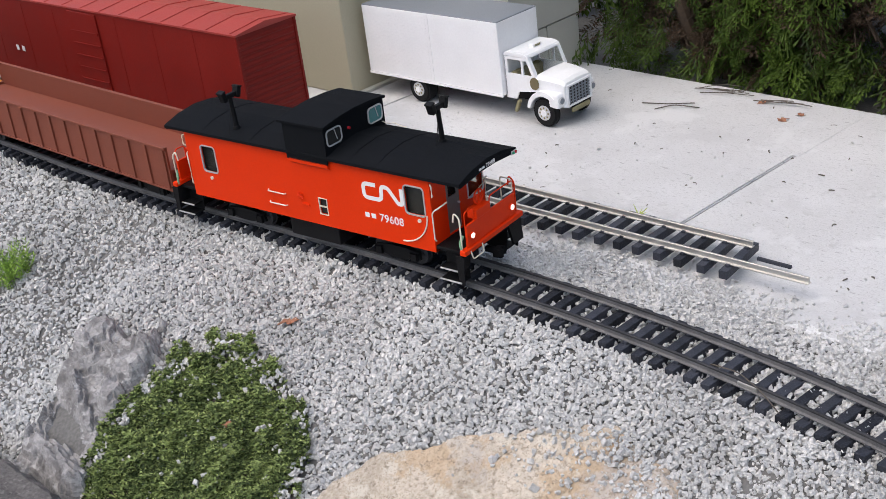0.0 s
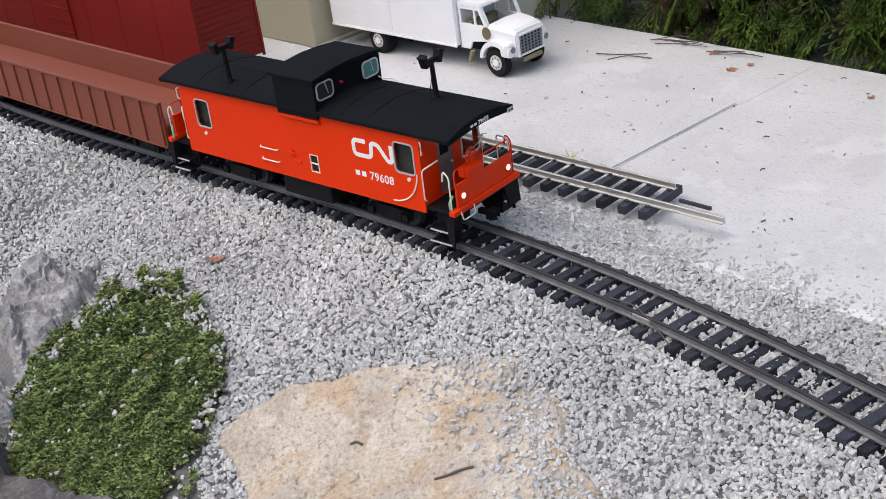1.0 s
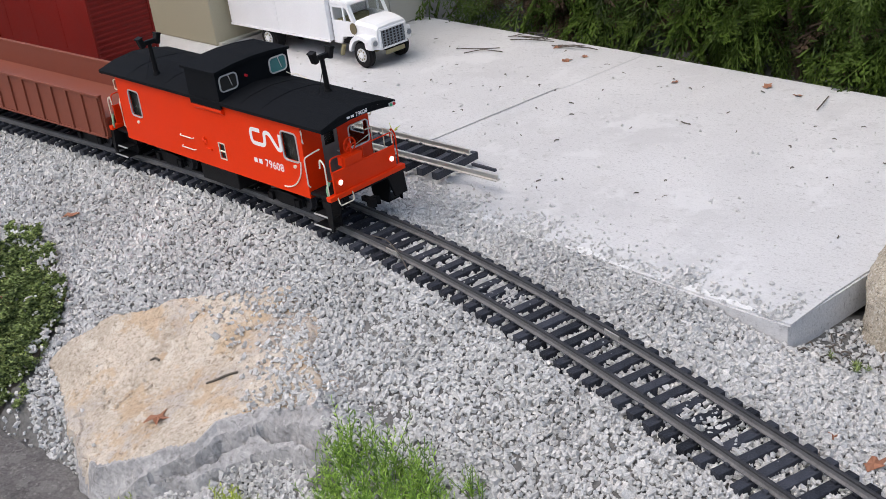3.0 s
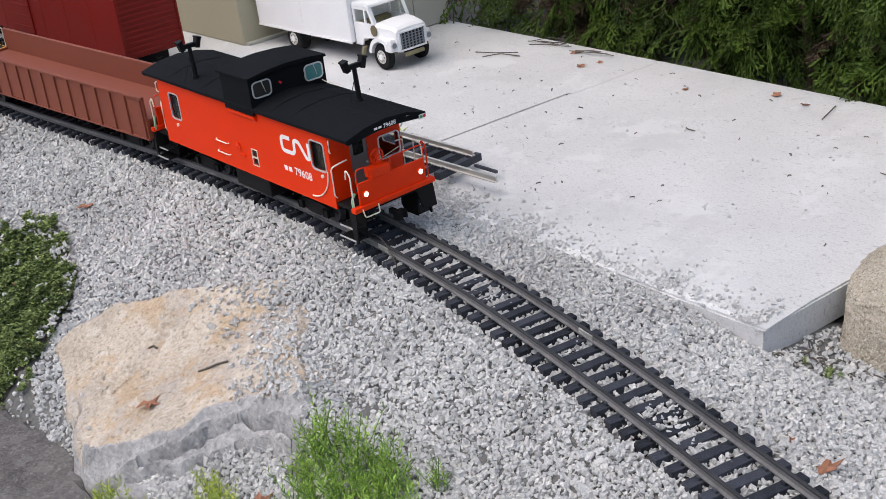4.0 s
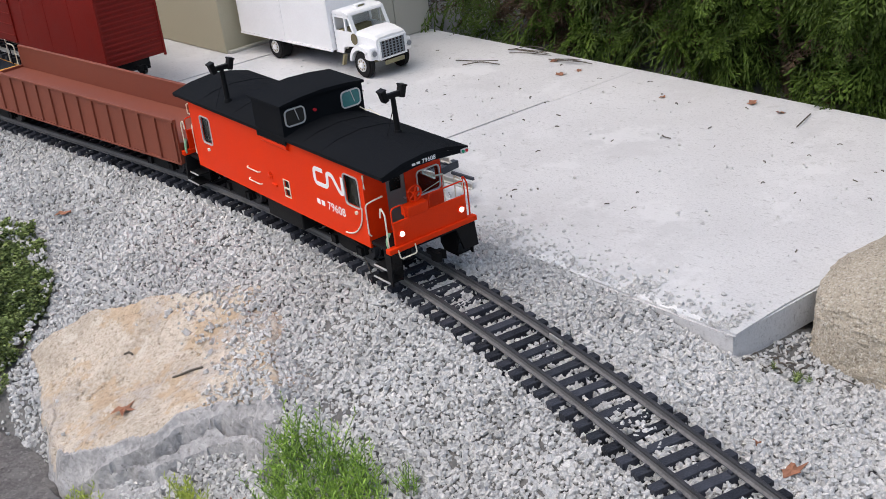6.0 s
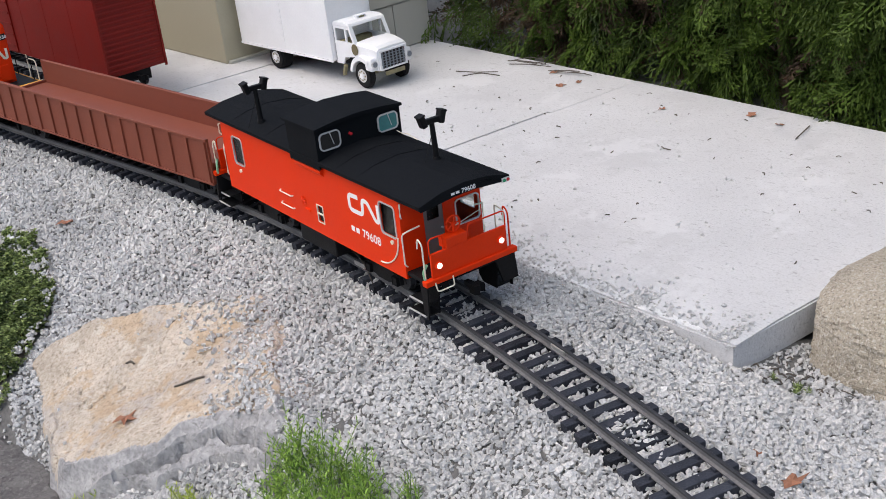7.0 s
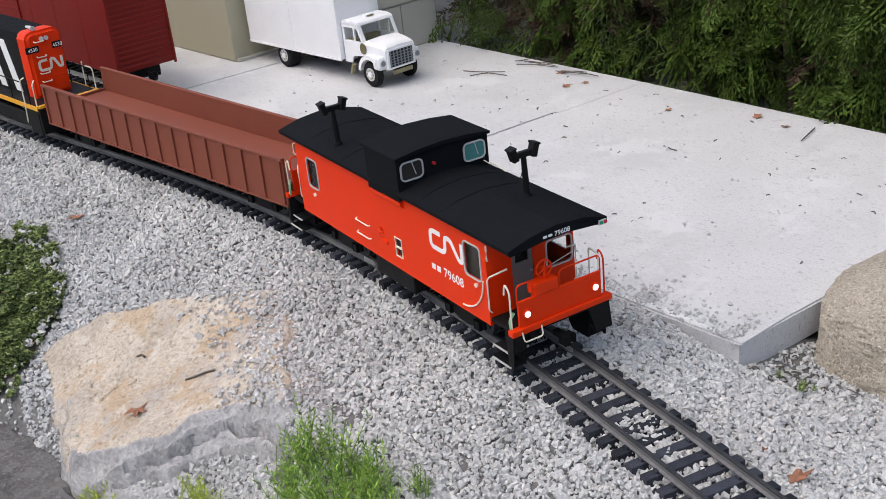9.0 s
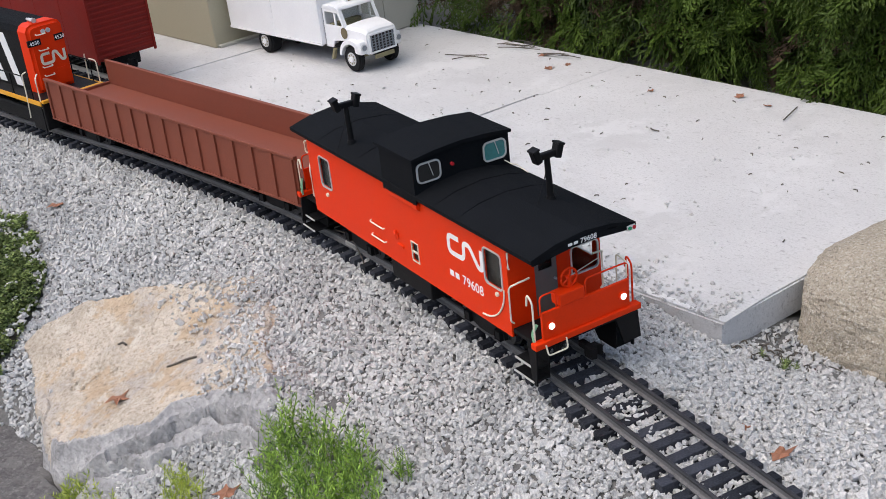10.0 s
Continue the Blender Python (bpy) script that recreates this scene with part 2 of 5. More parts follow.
    bmesh.ops.recalc_face_normals(bm, faces=bm.faces)
    return bm


def wall(bm, axis, place, thick, u0, u1, v0, v1, holes=()):
    """An upright wall across axis (0 or 1) with square openings (u0, u1, v0, v1); v is height."""
    us = sorted({u0, u1, *(h[0] for h in holes), *(h[1] for h in holes)})
    vs = sorted({v0, v1, *(h[2] for h in holes), *(h[3] for h in holes)})
    for a, b in zip(us, us[1:]):
        for c, d in zip(vs, vs[1:]):
            um, vm = (a + b) / 2, (c + d) / 2
            if any(h[0] < um < h[1] and h[2] < vm < h[3] for h in holes):
                continue
            lim = (place, place + thick, a, b) if axis == 0 else (a, b, place, place + thick)
            box(bm, *lim, c, d)
    bmesh.ops.remove_doubles(bm, verts=bm.verts, dist=1e-6)
    return bm


def ring(bm, axis, place, depth, u0, u1, v0, v1, w):
    """A square frame standing across axis."""
    for h in ((u0 - w, u0, v0 - w, v1 + w), (u1, u1 + w, v0 - w, v1 + w), (u0, u1, v0 - w, v0), (u0, u1, v1, v1 + w)):
        lim = (place, place + depth, h[0], h[1]) if axis == 0 else (h[0], h[1], place, place + depth)
        box(bm, *lim, h[2], h[3])
    return bm


def round_ring(bm, axis, place, depth, u0, u1, v0, v1, w, r):
    """A window frame with rounded corners standing across axis."""
    def loop(grow, d):
        out = []
        for cu, cv, a0 in ((u1 - r, v1 - r, 0), (u0 + r, v1 - r, 90), (u0 + r, v0 + r, 180), (u1 - r, v0 + r, 270)):
            for k in range(5):
                a = radians(a0 + 22.5 * k)
                u, v = cu + (r + grow) * math.cos(a), cv + (r + grow) * math.sin(a)
                out.append(bm.verts.new((d, u, v) if axis == 0 else (u, d, v)))
        return out
    rows = [loop(0, place), loop(w, place), loop(w, place + depth), loop(0, place + depth)]
    for a, b in zip(rows, rows[1:] + rows[:1]):
        for i in range(len(a)):
            bm.faces.new((a[i], a[(i + 1) % len(a)], b[(i + 1) % len(a)], b[i]))
    bmesh.ops.recalc_face_normals(bm, faces=bm.faces)
    return bm


def ribbon(bm, pts, width, m, thick=0.0004):
    """A flat band along points (u, v) in the plane of m."""
    pts = [Vector((p[0], p[1])) for p in pts]
    rows = []
    for i, p in enumerate(pts):
        d = (pts[min(i + 1, len(pts) - 1)] - pts[max(i - 1, 0)]).normalized()
        n = Vector((-d.y, d.x)) * width / 2
        rows.append([bm.verts.new(m @ Vector((q.x, q.y, h))) for q in (p + n, p - n) for h in (0, thick)])
    for a, b in zip(rows, rows[1:]):
        for i, j in ((0, 1), (1, 3), (3, 2), (2, 0)):
            bm.faces.new((a[i], a[j], b[j], b[i]))
    for r in (rows[0], rows[-1]):
        bm.faces.new((r[0], r[1], r[3], r[2]))
    bmesh.ops.recalc_face_normals(bm, faces=bm.faces)
    return bm


def lettering(name, text, size, m, material, parent, label=""):
    cu = bpy.data.curves.new(name, "FONT")
    cu.body, cu.size, cu.extrude, cu.offset, cu.space_character = text, size, 0.0002, size * 0.012, 1.05
    tmp = bpy.data.objects.new(name, cu)
    scene.collection.objects.link(tmp)
    me = bpy.data.meshes.new_from_object(tmp.evaluated_get(bpy.context.evaluated_depsgraph_get()))
    bpy.data.objects.remove(tmp)
    me.transform(m)
    me.materials.clear()
    me.materials.append(material)
    ob = new(name, me)
    ob.parent = parent
    return tagged(ob, label)


# ---- the line of the track ----
CURVE = (-0.02125, -0.05645, 0.04597, 0.15506, -0.10007, -0.22361, -0.18853)
RAIL_A, RAIL_B = 0.0304, -0.0212


def track_y(x):
    if x < -1.55:
        return float(np.polyval(CURVE, -1.55)) + (x + 1.55) * 0.012
    if x > 0.45:
        return float(np.polyval(CURVE, 0.45)) + (x - 0.45) * -0.26
    return float(np.polyval(CURVE, x))


def rail_z(x):
    return RAIL_A + RAIL_B * max(-2.5, min(x, 0.6))


TRACK = []  # points along the centre line, every 5 mm
px_ = -3.0
while px_ < 1.2:
    TRACK.append((px_, track_y(px_)))
    px_ += 0.005 / math.hypot(1, (track_y(px_ + 0.001) - track_y(px_)) / 0.001)
TRACK = np.array(TRACK)
ARC = np.r_[0, np.cumsum(np.hypot(*np.diff(TRACK, axis=0).T))]


def on_track(s):
    """The place and heading at a length s along the track."""
    x, y = np.interp(s, ARC, TRACK[:, 0]), np.interp(s, ARC, TRACK[:, 1])
    xb, yb = np.interp(s + 0.004, ARC, TRACK[:, 0]), np.interp(s + 0.004, ARC, TRACK[:, 1])
    return x, y, math.atan2(yb - y, xb - x)


def arc_of(x):
    return float(np.interp(x, TRACK[:, 0], ARC))


def car_pose(s, half):
    """A car whose bogies stand half a wheelbase before and behind s."""
    xa, ya, _ = on_track(s - half)
    xb, yb, _ = on_track(s + half)
    x, y = (xa + xb) / 2, (ya + yb) / 2
    return pose(x, y, rail_z(x), 0, math.degrees(-math.atan(RAIL_B)), math.degrees(math.atan2(yb - ya, xb - xa)))


def off_track(x, y):
    """Signed distance of a place from the track's centre line (below 0: on the garden side)."""
    x = np.asarray(x, float)
    xc = np.clip(x, -1.55, 0.45)
    c = np.array(CURVE)
    ty = np.polyval(c, xc) + np.where(x < -1.55, (x + 1.55) * 0.012, 0) + np.where(x > 0.45, (x - 0.45) * -0.26, 0)
    sl = np.where(x < -1.55, 0.012, np.where(x > 0.45, -0.26, np.polyval(np.polyder(c), xc)))
    return (y - ty) / np.hypot(1, sl)


def ground_z(x, y):
    """The height of the gravel bed."""
    x, y = np.asarray(x, float), np.asarray(y, float)
    d = off_track(x, y)
    zr = RAIL_A + RAIL_B * np.clip(x, -2.5, 0.6)
    front = np.clip(-d - 0.055, 0, None)
    z = zr - 0.0185 - np.where(front < 0.30, 0.47 * front, 0.141 + 0.9 * (front - 0.30))
    low = np.interp(x, (-0.26, -0.10, 0.0, 0.1), (-0.002, -0.012, -0.035, -0.042))
    run = np.clip((d - 0.05) / np.clip(-(np.polyval(CURVE, np.clip(x, -1.55, 0.45))) - 0.02, 0.05, 1), 0, 1)
    z = np.where(d > 0, zr - 0.0185 + (low - zr + 0.0185) * run, z)
    z = np.where(d > 0.3, np.minimum(z, -0.045), z)
    # gravel banked up against the flat rock
    ax, ay, bx, by = -0.52, -0.225, -0.285, -0.352
    t = np.clip(((x - ax) * (bx - ax) + (y - ay) * (by - ay)) / ((bx - ax) ** 2 + (by - ay) ** 2), 0, 1)
    nx, ny = ax + t * (bx - ax), ay + t * (by - ay)
    bank = 0.1366 + 0.1443 * nx + 0.3281 * ny - 0.003 - 0.30 * np.maximum(0, np.hypot(x - nx, y - ny) - 0.008)
    outer = y - ay - (by - ay) / (bx - ax) * (x - ax) > -0.006
    z = np.where(outer & (d < -0.05), np.maximum(z, np.minimum(bank, z + 0.03)), z)
    return np.maximum(z, -0.30)


# ---- ground, concrete slabs, backdrop structure ----
def build_ground():
    xs = np.unique(np.r_[-60, -25, -10, -5, np.arange(-3.2, 1.21, 0.025), 2, 5, 12, 30, 60])
    ys = np.unique(np.r_[-60, -25, -10, -5, -2.5, -1.5, np.arange(-1.0, 0.31, 0.025), 0.6, 1.0, 2, 5, 12, 30, 60])
    gx, gy = np.meshgrid(xs, ys)
    z = ground_z(gx, gy)
    rough = np.array([noise.noise((a * 22, b * 22, 0.3)) for a, b in zip(gx.ravel(), gy.ravel())]).reshape(gx.shape)
    z = z + 0.0035 * rough * (np.abs(off_track(gx, gy)) > 0.06)
    z = z - 0.0015
    nx, ny = len(xs), len(ys)
    i = np.arange(nx * ny).reshape(ny, nx)
    faces = np.stack([i[:-1, :-1], i[:-1, 1:], i[1:, 1:], i[1:, :-1]], -1).reshape(-1, 4)
    # the sheet under the stones carries their gap shade in its colour
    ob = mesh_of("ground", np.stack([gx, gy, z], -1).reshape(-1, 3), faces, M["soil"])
    ob.data.polygons.foreach_set("use_smooth", [True] * len(ob.data.polygons))
    tagged(ob, "gravel bed sloping away from the track, darkened as shade between stones", "ground", kind="structure")


def slab_edge(x):
    return -0.031 * x


def build_slabs():
    for i, (a, b) in enumerate(((-0.7055, 0.0), (-1.412, -0.7085), (-2.12, -1.415), (-2.83, -2.123))):
        bm = bmesh.new()
        n = 26
        outline = []
        for k in range(n + 1):
            x = a + (b - a) * k / n
            chip = 0.0012 * noise.noise((x * 60, 1.7, i)) + 0.0006 * noise.noise((x * 210, 4.1, i))
            outline.append((x, slab_edge(x) + chip))
        lean = 0.055
        yb = 0.60 + 0.010 * min(1, -b / 0.7)
        for k in range(9):
            y = yb * k / 8
            outline.append((b + lean * y + 0.0008 * noise.noise((y * 70, 9.0, i)), y + slab_edge(b)))
        outline.append((a + lean * yb, yb + slab_edge(a) + (0.01 if i == 0 else 0.0)))
        extrude(bm, outline, 2, -0.036, 0.0)
        top = [e for e in bm.edges if all(abs(v.co.z) < 1e-6 for v in e.verts)]
        bmesh.ops.bevel(bm, geom=top, offset=0.0022, segments=2, affect="EDGES")
        ob = part(f"pavement_{i + 1}", bm, M["concrete"])
        tagged(ob, "pale grey cast concrete paving slab with fine pitting", "paving slab", "paving slabs", "structure")


def build_edge_strip():
    """Whitish mortar in ragged patches along the slab's edge, also painting the light its arris catches."""
    for a, b, seed in ((-0.735, -0.60, 3.0), (-0.575, -0.33, 5.0), (-0.31, -0.20, 9.0), (-0.165, -0.03, 12.0)):
        lo, hi = [], []
        n = int((b - a) / 0.0035)
        for k in range(n + 1):
            x = a + (b - a) * k / n
            taper = min(1.0, 5 * k / n, 5 * (n - k) / n)
            w = taper * (0.008 + 0.010 * noise.noise((x * 24, 0.0, seed)) + 0.005 * noise.noise((x * 110, 0.0, seed)))
            lo.append((x, slab_edge(x) + 0.0022 + 0.002 * noise.noise((x * 70, 3.0, seed))))
            hi.append((x, slab_edge(x) + 0.0042 + max(0.001, w)))
        bm = extrude(bmesh.new(), lo + hi[::-1], 2, -0.004, 0.0006)
        tagged(part("trim", bm, M["mortar"]), "ragged whitish mortar along the slab's edge, whitened as light on the arris", "trim", kind="structure")


def build_joint_fill():
    y0, y1 = 0.435, 0.628
    left, right = [], []
    for k in range(24):
        y = y0 + (y1 - y0) * k / 23
        left.append((-0.7125 + 0.055 * y + 0.0012 * noise.noise((y * 60, 2.0, 0.0)), y))
        right.append((-0.7015 + 0.055 * y + 0.0012 * noise.noise((y * 60, 8.0, 0.0)), y))
    bm = extrude(bmesh.new(), left + right[::-1], 2, -0.02, 0.0004)
    tagged(part("trim", bm, M["concrete"]), "hardened cement filling the joint between two slabs", "trim", kind="structure")


def build_sheds():
    tan = thing("shed", "plain tan painted shed wall standing on the slabs", "shed")
    part("wall", box(bmesh.new(), -2.5, -1.487, 0.325, 0.66, 0.0, 0.55, 0.003), M["tan"], tan)
    part("foot_strip", one_box(-1.489, -1.476, 0.33, 0.66, 0.0, 0.006, 0.001), M["beige"], tan)
    b = thing("storage_box", "grey-beige panelled box behind the white truck", "box")
    part("body", box(bmesh.new(), -1.62, -1.232, 0.47, 0.652, 0.0, 0.5, 0.003), M["beige"], b)
    part("upper_panel", one_box(-1.232, -1.2265, 0.468, 0.652, 0.092, 0.5, 0.0008), M["beige"], b)
    part("side_panel", one_box(-1.232, -1.229, 0.47, 0.562, 0.002, 0.089, 0.0005), M["beige"], b)
    part("side_panel", one_box(-1.232, -1.229, 0.564, 0.650, 0.002, 0.089, 0.0005), M["beige"], b)


# ---- railway tracks ----
def rail_section(h=0.0083, foot=0.0075):
    return [(-foot / 2, 0), (foot / 2, 0), (foot / 2, 0.001), (0.0010, 0.0018), (0.0010, h - 0.0022), (-0.0010, h - 0.0022), (-0.0010, 0.0018), (-foot / 2, 0.001)]


def head_section(h=0.0083, head=0.0032):
    return [(-head / 2, h - 0.0022), (head / 2, h - 0.0022), (head / 2, h - 0.0004), (head / 2 - 0.0004, h), (-head / 2 + 0.0004, h), (-head / 2, h - 0.0004)]


def sweep(points, section):
    bm = bmesh.new()
    rings = []
    for x, y, z, a in points:
        n = Vector((-math.sin(a), math.cos(a), 0))
        rings.append([bm.verts.new(Vector((x, y, z)) + n * u + Vector((0, 0, v))) for u, v in section])
    k = len(section)
    for p, q in zip(rings, rings[1:]):
        for i in range(k):
            bm.faces.new((p[i], p[(i + 1) % k], q[(i + 1) % k], q[i]))
    bm.faces.new(rings[0])
    bm.faces.new(rings[-1][::-1])
    bmesh.ops.recalc_face_normals(bm, faces=bm.faces)
    return bm


def tie_mesh():
    bm = bmesh.new()
    box(bm, -0.0054, 0.0054, -0.0415, 0.0415, -0.0105, 0.0, 0.0007)
    for y in (-0.0243, 0.0243):
        for s in (-1, 1):
            box(bm, -0.0026, 0.0026, y + s * 0.0042 - 0.0016, y + s * 0.0042 + 0.0016, -0.0002, 0.0026)
    me = bpy.data.meshes.new("tie")
    bm.to_mesh(me)
    bm.free()
    me.materials.append(M["tie"])
    return me


def build_tracks():
    rnd = random.Random(4)
    me = tie_mesh()
    t = thing("railway_track", "curved garden railway track with black plastic ties", "railway track", kind="structure")
    s0, s1 = arc_of(-2.3), arc_of(0.75)
    for off in (-0.0243, 0.0243):
        pts = []
        for s in np.arange(s0, s1, 0.02):
            x, y, a = on_track(s)
            pts.append((x - math.sin(a) * off, y + math.cos(a) * off, rail_z(x) - 0.0083, a))
        r = part("rail", sweep(pts, rail_section()), M["rail_web"], t, "pale grey rail web with a dark worn head")
        part("rail_head", sweep(pts, head_section()), M["rail"], r)
    s = s0 + 0.01
    while s < s1:
        x, y, a = on_track(s)
        ob = new("tie", me)
        ob.parent = t
        ob.matrix_basis = pose(x, y, rail_z(x) - 0.0098 - rnd.random() * 0.0006, rnd.uniform(-0.6, 0.6), 0, math.degrees(a) + rnd.uniform(-1.2, 1.2))
        s += 0.0215
    # rail joiners
    for x0, off in ((-0.405, -0.0243), (-0.10, 0.0243)):
        x, y, a = on_track(arc_of(x0))
        bm = box(bmesh.new(), -0.011, 0.011, -0.0028, 0.0028, -0.0085, -0.0022, 0.0005,
                 Matrix.Translation((x - math.sin(a) * off, y + math.cos(a) * off, rail_z(x))) @ Matrix.Rotation(a, 4, "Z"))
        part("rail_joiner", bm, M["rail_bright"], t, "bright metal rail joiner")
    # the short siding that ends on the slabs
    sd = thing("siding_track", "short siding of bare aluminium rails ending loose on the slab", "railway track", kind="structure")

    def sy(x):
        return 0.1030 + 0.022 * (x + 0.55)
    ang = math.atan(0.022)
    for off, end in ((-0.0243, -0.468), (0.0243, -0.566)):
        pts = [(x, sy(x) + off, 0.0210, ang) for x in np.linspace(-2.3, end, 12)]
        r = part("rail", sweep(pts, rail_section()), M["rail_bright"], sd, "bare aluminium rail")
        part("rail_head", sweep(pts, head_section()), M["rail_bright"], r)
    x = -2.28
    while x < -0.55:
        ob = new("tie", me)
        ob.parent = sd
        skew = rnd.uniform(-2, 2) if x < -0.6 else 4
        ob.matrix_basis = pose(x, sy(x) + rnd.uniform(-0.002, 0.002), 0.0200, 0, 0, math.degrees(ang) + skew)
        x += 0.0295
    part("tie_link", one_box(-0.556, -0.512, 0.118, 0.122, 0.010, 0.014, 0.0005), M["tie"], sd)
    bm = bmesh.new()
    for k in range(7):
        a = k * 0.9
        cyl(bm, (-0.735, 0.135, 0.02), (-0.735 + 0.012 * math.cos(a), 0.135 + 0.012 * math.sin(a), 0.027 + 0.004 * math.sin(3 * a)), 0.0012, 5, 0.0003)
    tagged(part("dry_tuft", bm, M["lime"]), "small yellow dry tuft lying on the siding", "plant debris")


# ---- wheels and bogies of the train ----
WHEEL_R = 0.0135


def wheelset(parent, x):
    bm = bmesh.new()
    for s in (-1, 1):
        cyl(bm, (0, s * 0.0215, 0), (0, s * 0.0275, 0), WHEEL_R, 20)
        cyl(bm, (0, s * 0.0205, 0), (0, s * 0.0215, 0), WHEEL_R + 0.0018, 20)
        for k in range(4):
            a = math.pi * k / 2
            box(bm, math.cos(a) * 0.007 - 0.0015, math.cos(a) * 0.007 + 0.0015, s * 0.028 - 0.0006, s * 0.028 + 0.0006, math.sin(a) * 0.007 - 0.0015, math.sin(a) * 0.007 + 0.0015)
    cyl(bm, (0, -0.03, 0), (0, 0.03, 0), 0.0025, 8)
    ob = part("wheelset", bm, M["rail"], parent, "dark metal wheelset")
    ob.location = (x, 0, WHEEL_R)
    return ob


def bogie(parent, x, wb=0.052):
    bm = bmesh.new()
    for s in (-1, 1):
        y = s * 0.034
        extrude(bm, [(x - wb / 2 - 0.008, 0.010), (x - wb / 2 + 0.006, 0.009), (x - 0.010, 0.006), (x + 0.010, 0.006), (x + wb / 2 - 0.006, 0.009),
                     (x + wb / 2 + 0.008, 0.010), (x + wb / 2 + 0.006, 0.019), (x + 0.011, 0.022), (x - 0.011, 0.022), (x - wb / 2 - 0.006, 0.019)], 1, y - 0.002, y + 0.002)
        for q in (-wb / 2, wb / 2):
            box(bm, x + q - 0.0045, x + q + 0.0045, y + s * 0.002, y + s * 0.005, 0.009, 0.018, 0.0008)
        for q in (-0.005, 0.0, 0.005):
            cyl(bm, (x + q, y, 0.008), (x + q, y, 0.019), 0.002, 8)
    box(bm, x - 0.007, x + 0.007, -0.034, 0.034, 0.012, 0.022, 0.001)
    part("bogie_frame", bm, M["black"], parent)
    return [wheelset(parent, x - wb / 2), wheelset(parent, x + wb / 2)]


def coupler(parent, x, sign):
    bm = bmesh.new()
    box(bm, min(x, x + sign * 0.016), max(x, x + sign * 0.016), -0.003, 0.003, 0.022, 0.028, 0.0006)
    extrude(bm, [(x + sign * 0.014, -0.007), (x + sign * 0.024, -0.007), (x + sign * 0.026, -0.002), (x + sign * 0.020, -0.001), (x + sign * 0.020, 0.003), (x + sign * 0.024, 0.006), (x + sign * 0.014, 0.005)], 2, 0.020, 0.030)
    part("coupler", bm, M["black"], parent)


# ---- the caboose ----
def build_caboose():
    c = thing("caboose", "bright orange-red model railway caboose with a black roof", "caboose")
    HW, X0, X1, ZB, ZT = 0.0513, -0.1965, 0.1965, 0.0362, 0.1275
    wins = [(0.1605, 0.1870, 0.0795, 0.1135), (-0.1695, -0.1455, 0.0750, 0.1095)]
    small = (0.0258, 0.0375, 0.0520, 0.0722)
    for s in (-1, 1):
        bm = wall(bmesh.new(), 1, s * HW if s < 0 else HW - 0.002, 0.002, X0, X1, ZB, ZT, [*wins, small])
        part("side_wall", bm, M["orange"], c)
        for w in wins:
            y = s * HW
            f = part("window_frame", round_ring(bmesh.new(), 1, y - 0.0009, 0.0018, w[0], w[1], w[2], w[3], 0.0016, 0.0037), M["silver"], c, "silver window frame")
            part("pane", one_box(w[0], w[1], y - s * 0.0014 - 0.0003, y - s * 0.0014 + 0.0003, w[2], w[3]), M["glass"], f).visible_shadow = False
        f = part("hatch_frame", ring(bmesh.new(), 1, s * HW - 0.0008, 0.0016, *small, 0.0010), M["cream"], c, "cream framed double vent")
        part("hatch_bar", one_box(small[0], small[1], s * HW - 0.0008, s * HW + 0.0008, 0.0614, 0.0628), M["cream"], f)
        # dark plate: the shade inside the vent, put into colour
        part("hatch_back", one_box(small[0], small[1], s * (HW - 0.003) - 0.0005, s * (HW - 0.003) + 0.0005, small[2], small[3]), M["shade_in"], f)
    door, ew = (-0.0225, 0.0025, 0.0462, 0.1130), (0.0185, 0.0475, 0.0745, 0.1010)
    for s, x in ((1, X1), (-1, X0)):
        hs = [(min(s * -q[0], s * -q[1]), max(s * -q[0], s * -q[1]), q[2], q[3]) if s < 0 else q for q in (door, ew)]
        bm = wall(bmesh.new(), 0, x - 0.002 if s > 0 else x, 0.002, -HW + 0.002, HW - 0.002, ZB, ZT + 0.0015, hs)
        part("end_wall", bm, M["orange"], c)
        d = hs[0]
        xi = x - s * 0.0016
        dm = wall(bmesh.new(), 0, xi - 0.0006, 0.0012, d[0], d[1], d[2], d[3], [(d[0] + 0.005, d[1] - 0.005, 0.090, 0.107)])
        dd = part("door", dm, M["grey_door"], c, "grey end door with a small window")
        part("door_window", one_box(xi - 0.0003, xi + 0.0003, d[0] + 0.005, d[1] - 0.005, 0.090, 0.107), M["glass"], dd).visible_shadow = False
        part("door_knob", cyl(bmesh.new(), (x - s * 0.001, d[1] - 0.003, 0.078), (x + s * 0.0015, d[1] - 0.003, 0.078), 0.0012, 8), M["silver"], dd)
        w = hs[1]
        f = part("window_frame", round_ring(bmesh.new(), 0, x - 0.0009, 0.0020, *w, 0.0015, 0.0034), M["silver"], c, "silver window frame")
        part("pane", one_box(x - s * 0.001 - 0.0003, x - s * 0.001 + 0.0003, *w), M["glass"], f).visible_shadow = False
        part("wiper", tube(bmesh.new(), [(x + s * 0.002, w[0] - 0.004, w[2] + 0.001), (x + s * 0.002, w[1], w[2] + 0.008)], 0.0005, 5), M["cream"], f)
    part("floor_plate", one_box(X0, X1, -HW + 0.002, HW - 0.002, ZB, ZB + 0.003), M["black"], c)
    # added solid near-black block that makes the windows look shaded inside
    part("inner_wall", one_box(-0.188, 0.190, -0.045, 0.012, ZB + 0.003, 0.124), M["shade_in"], c)
    # roof
    RX0, RX1, RY = -0.226, 0.2425, 0.0565
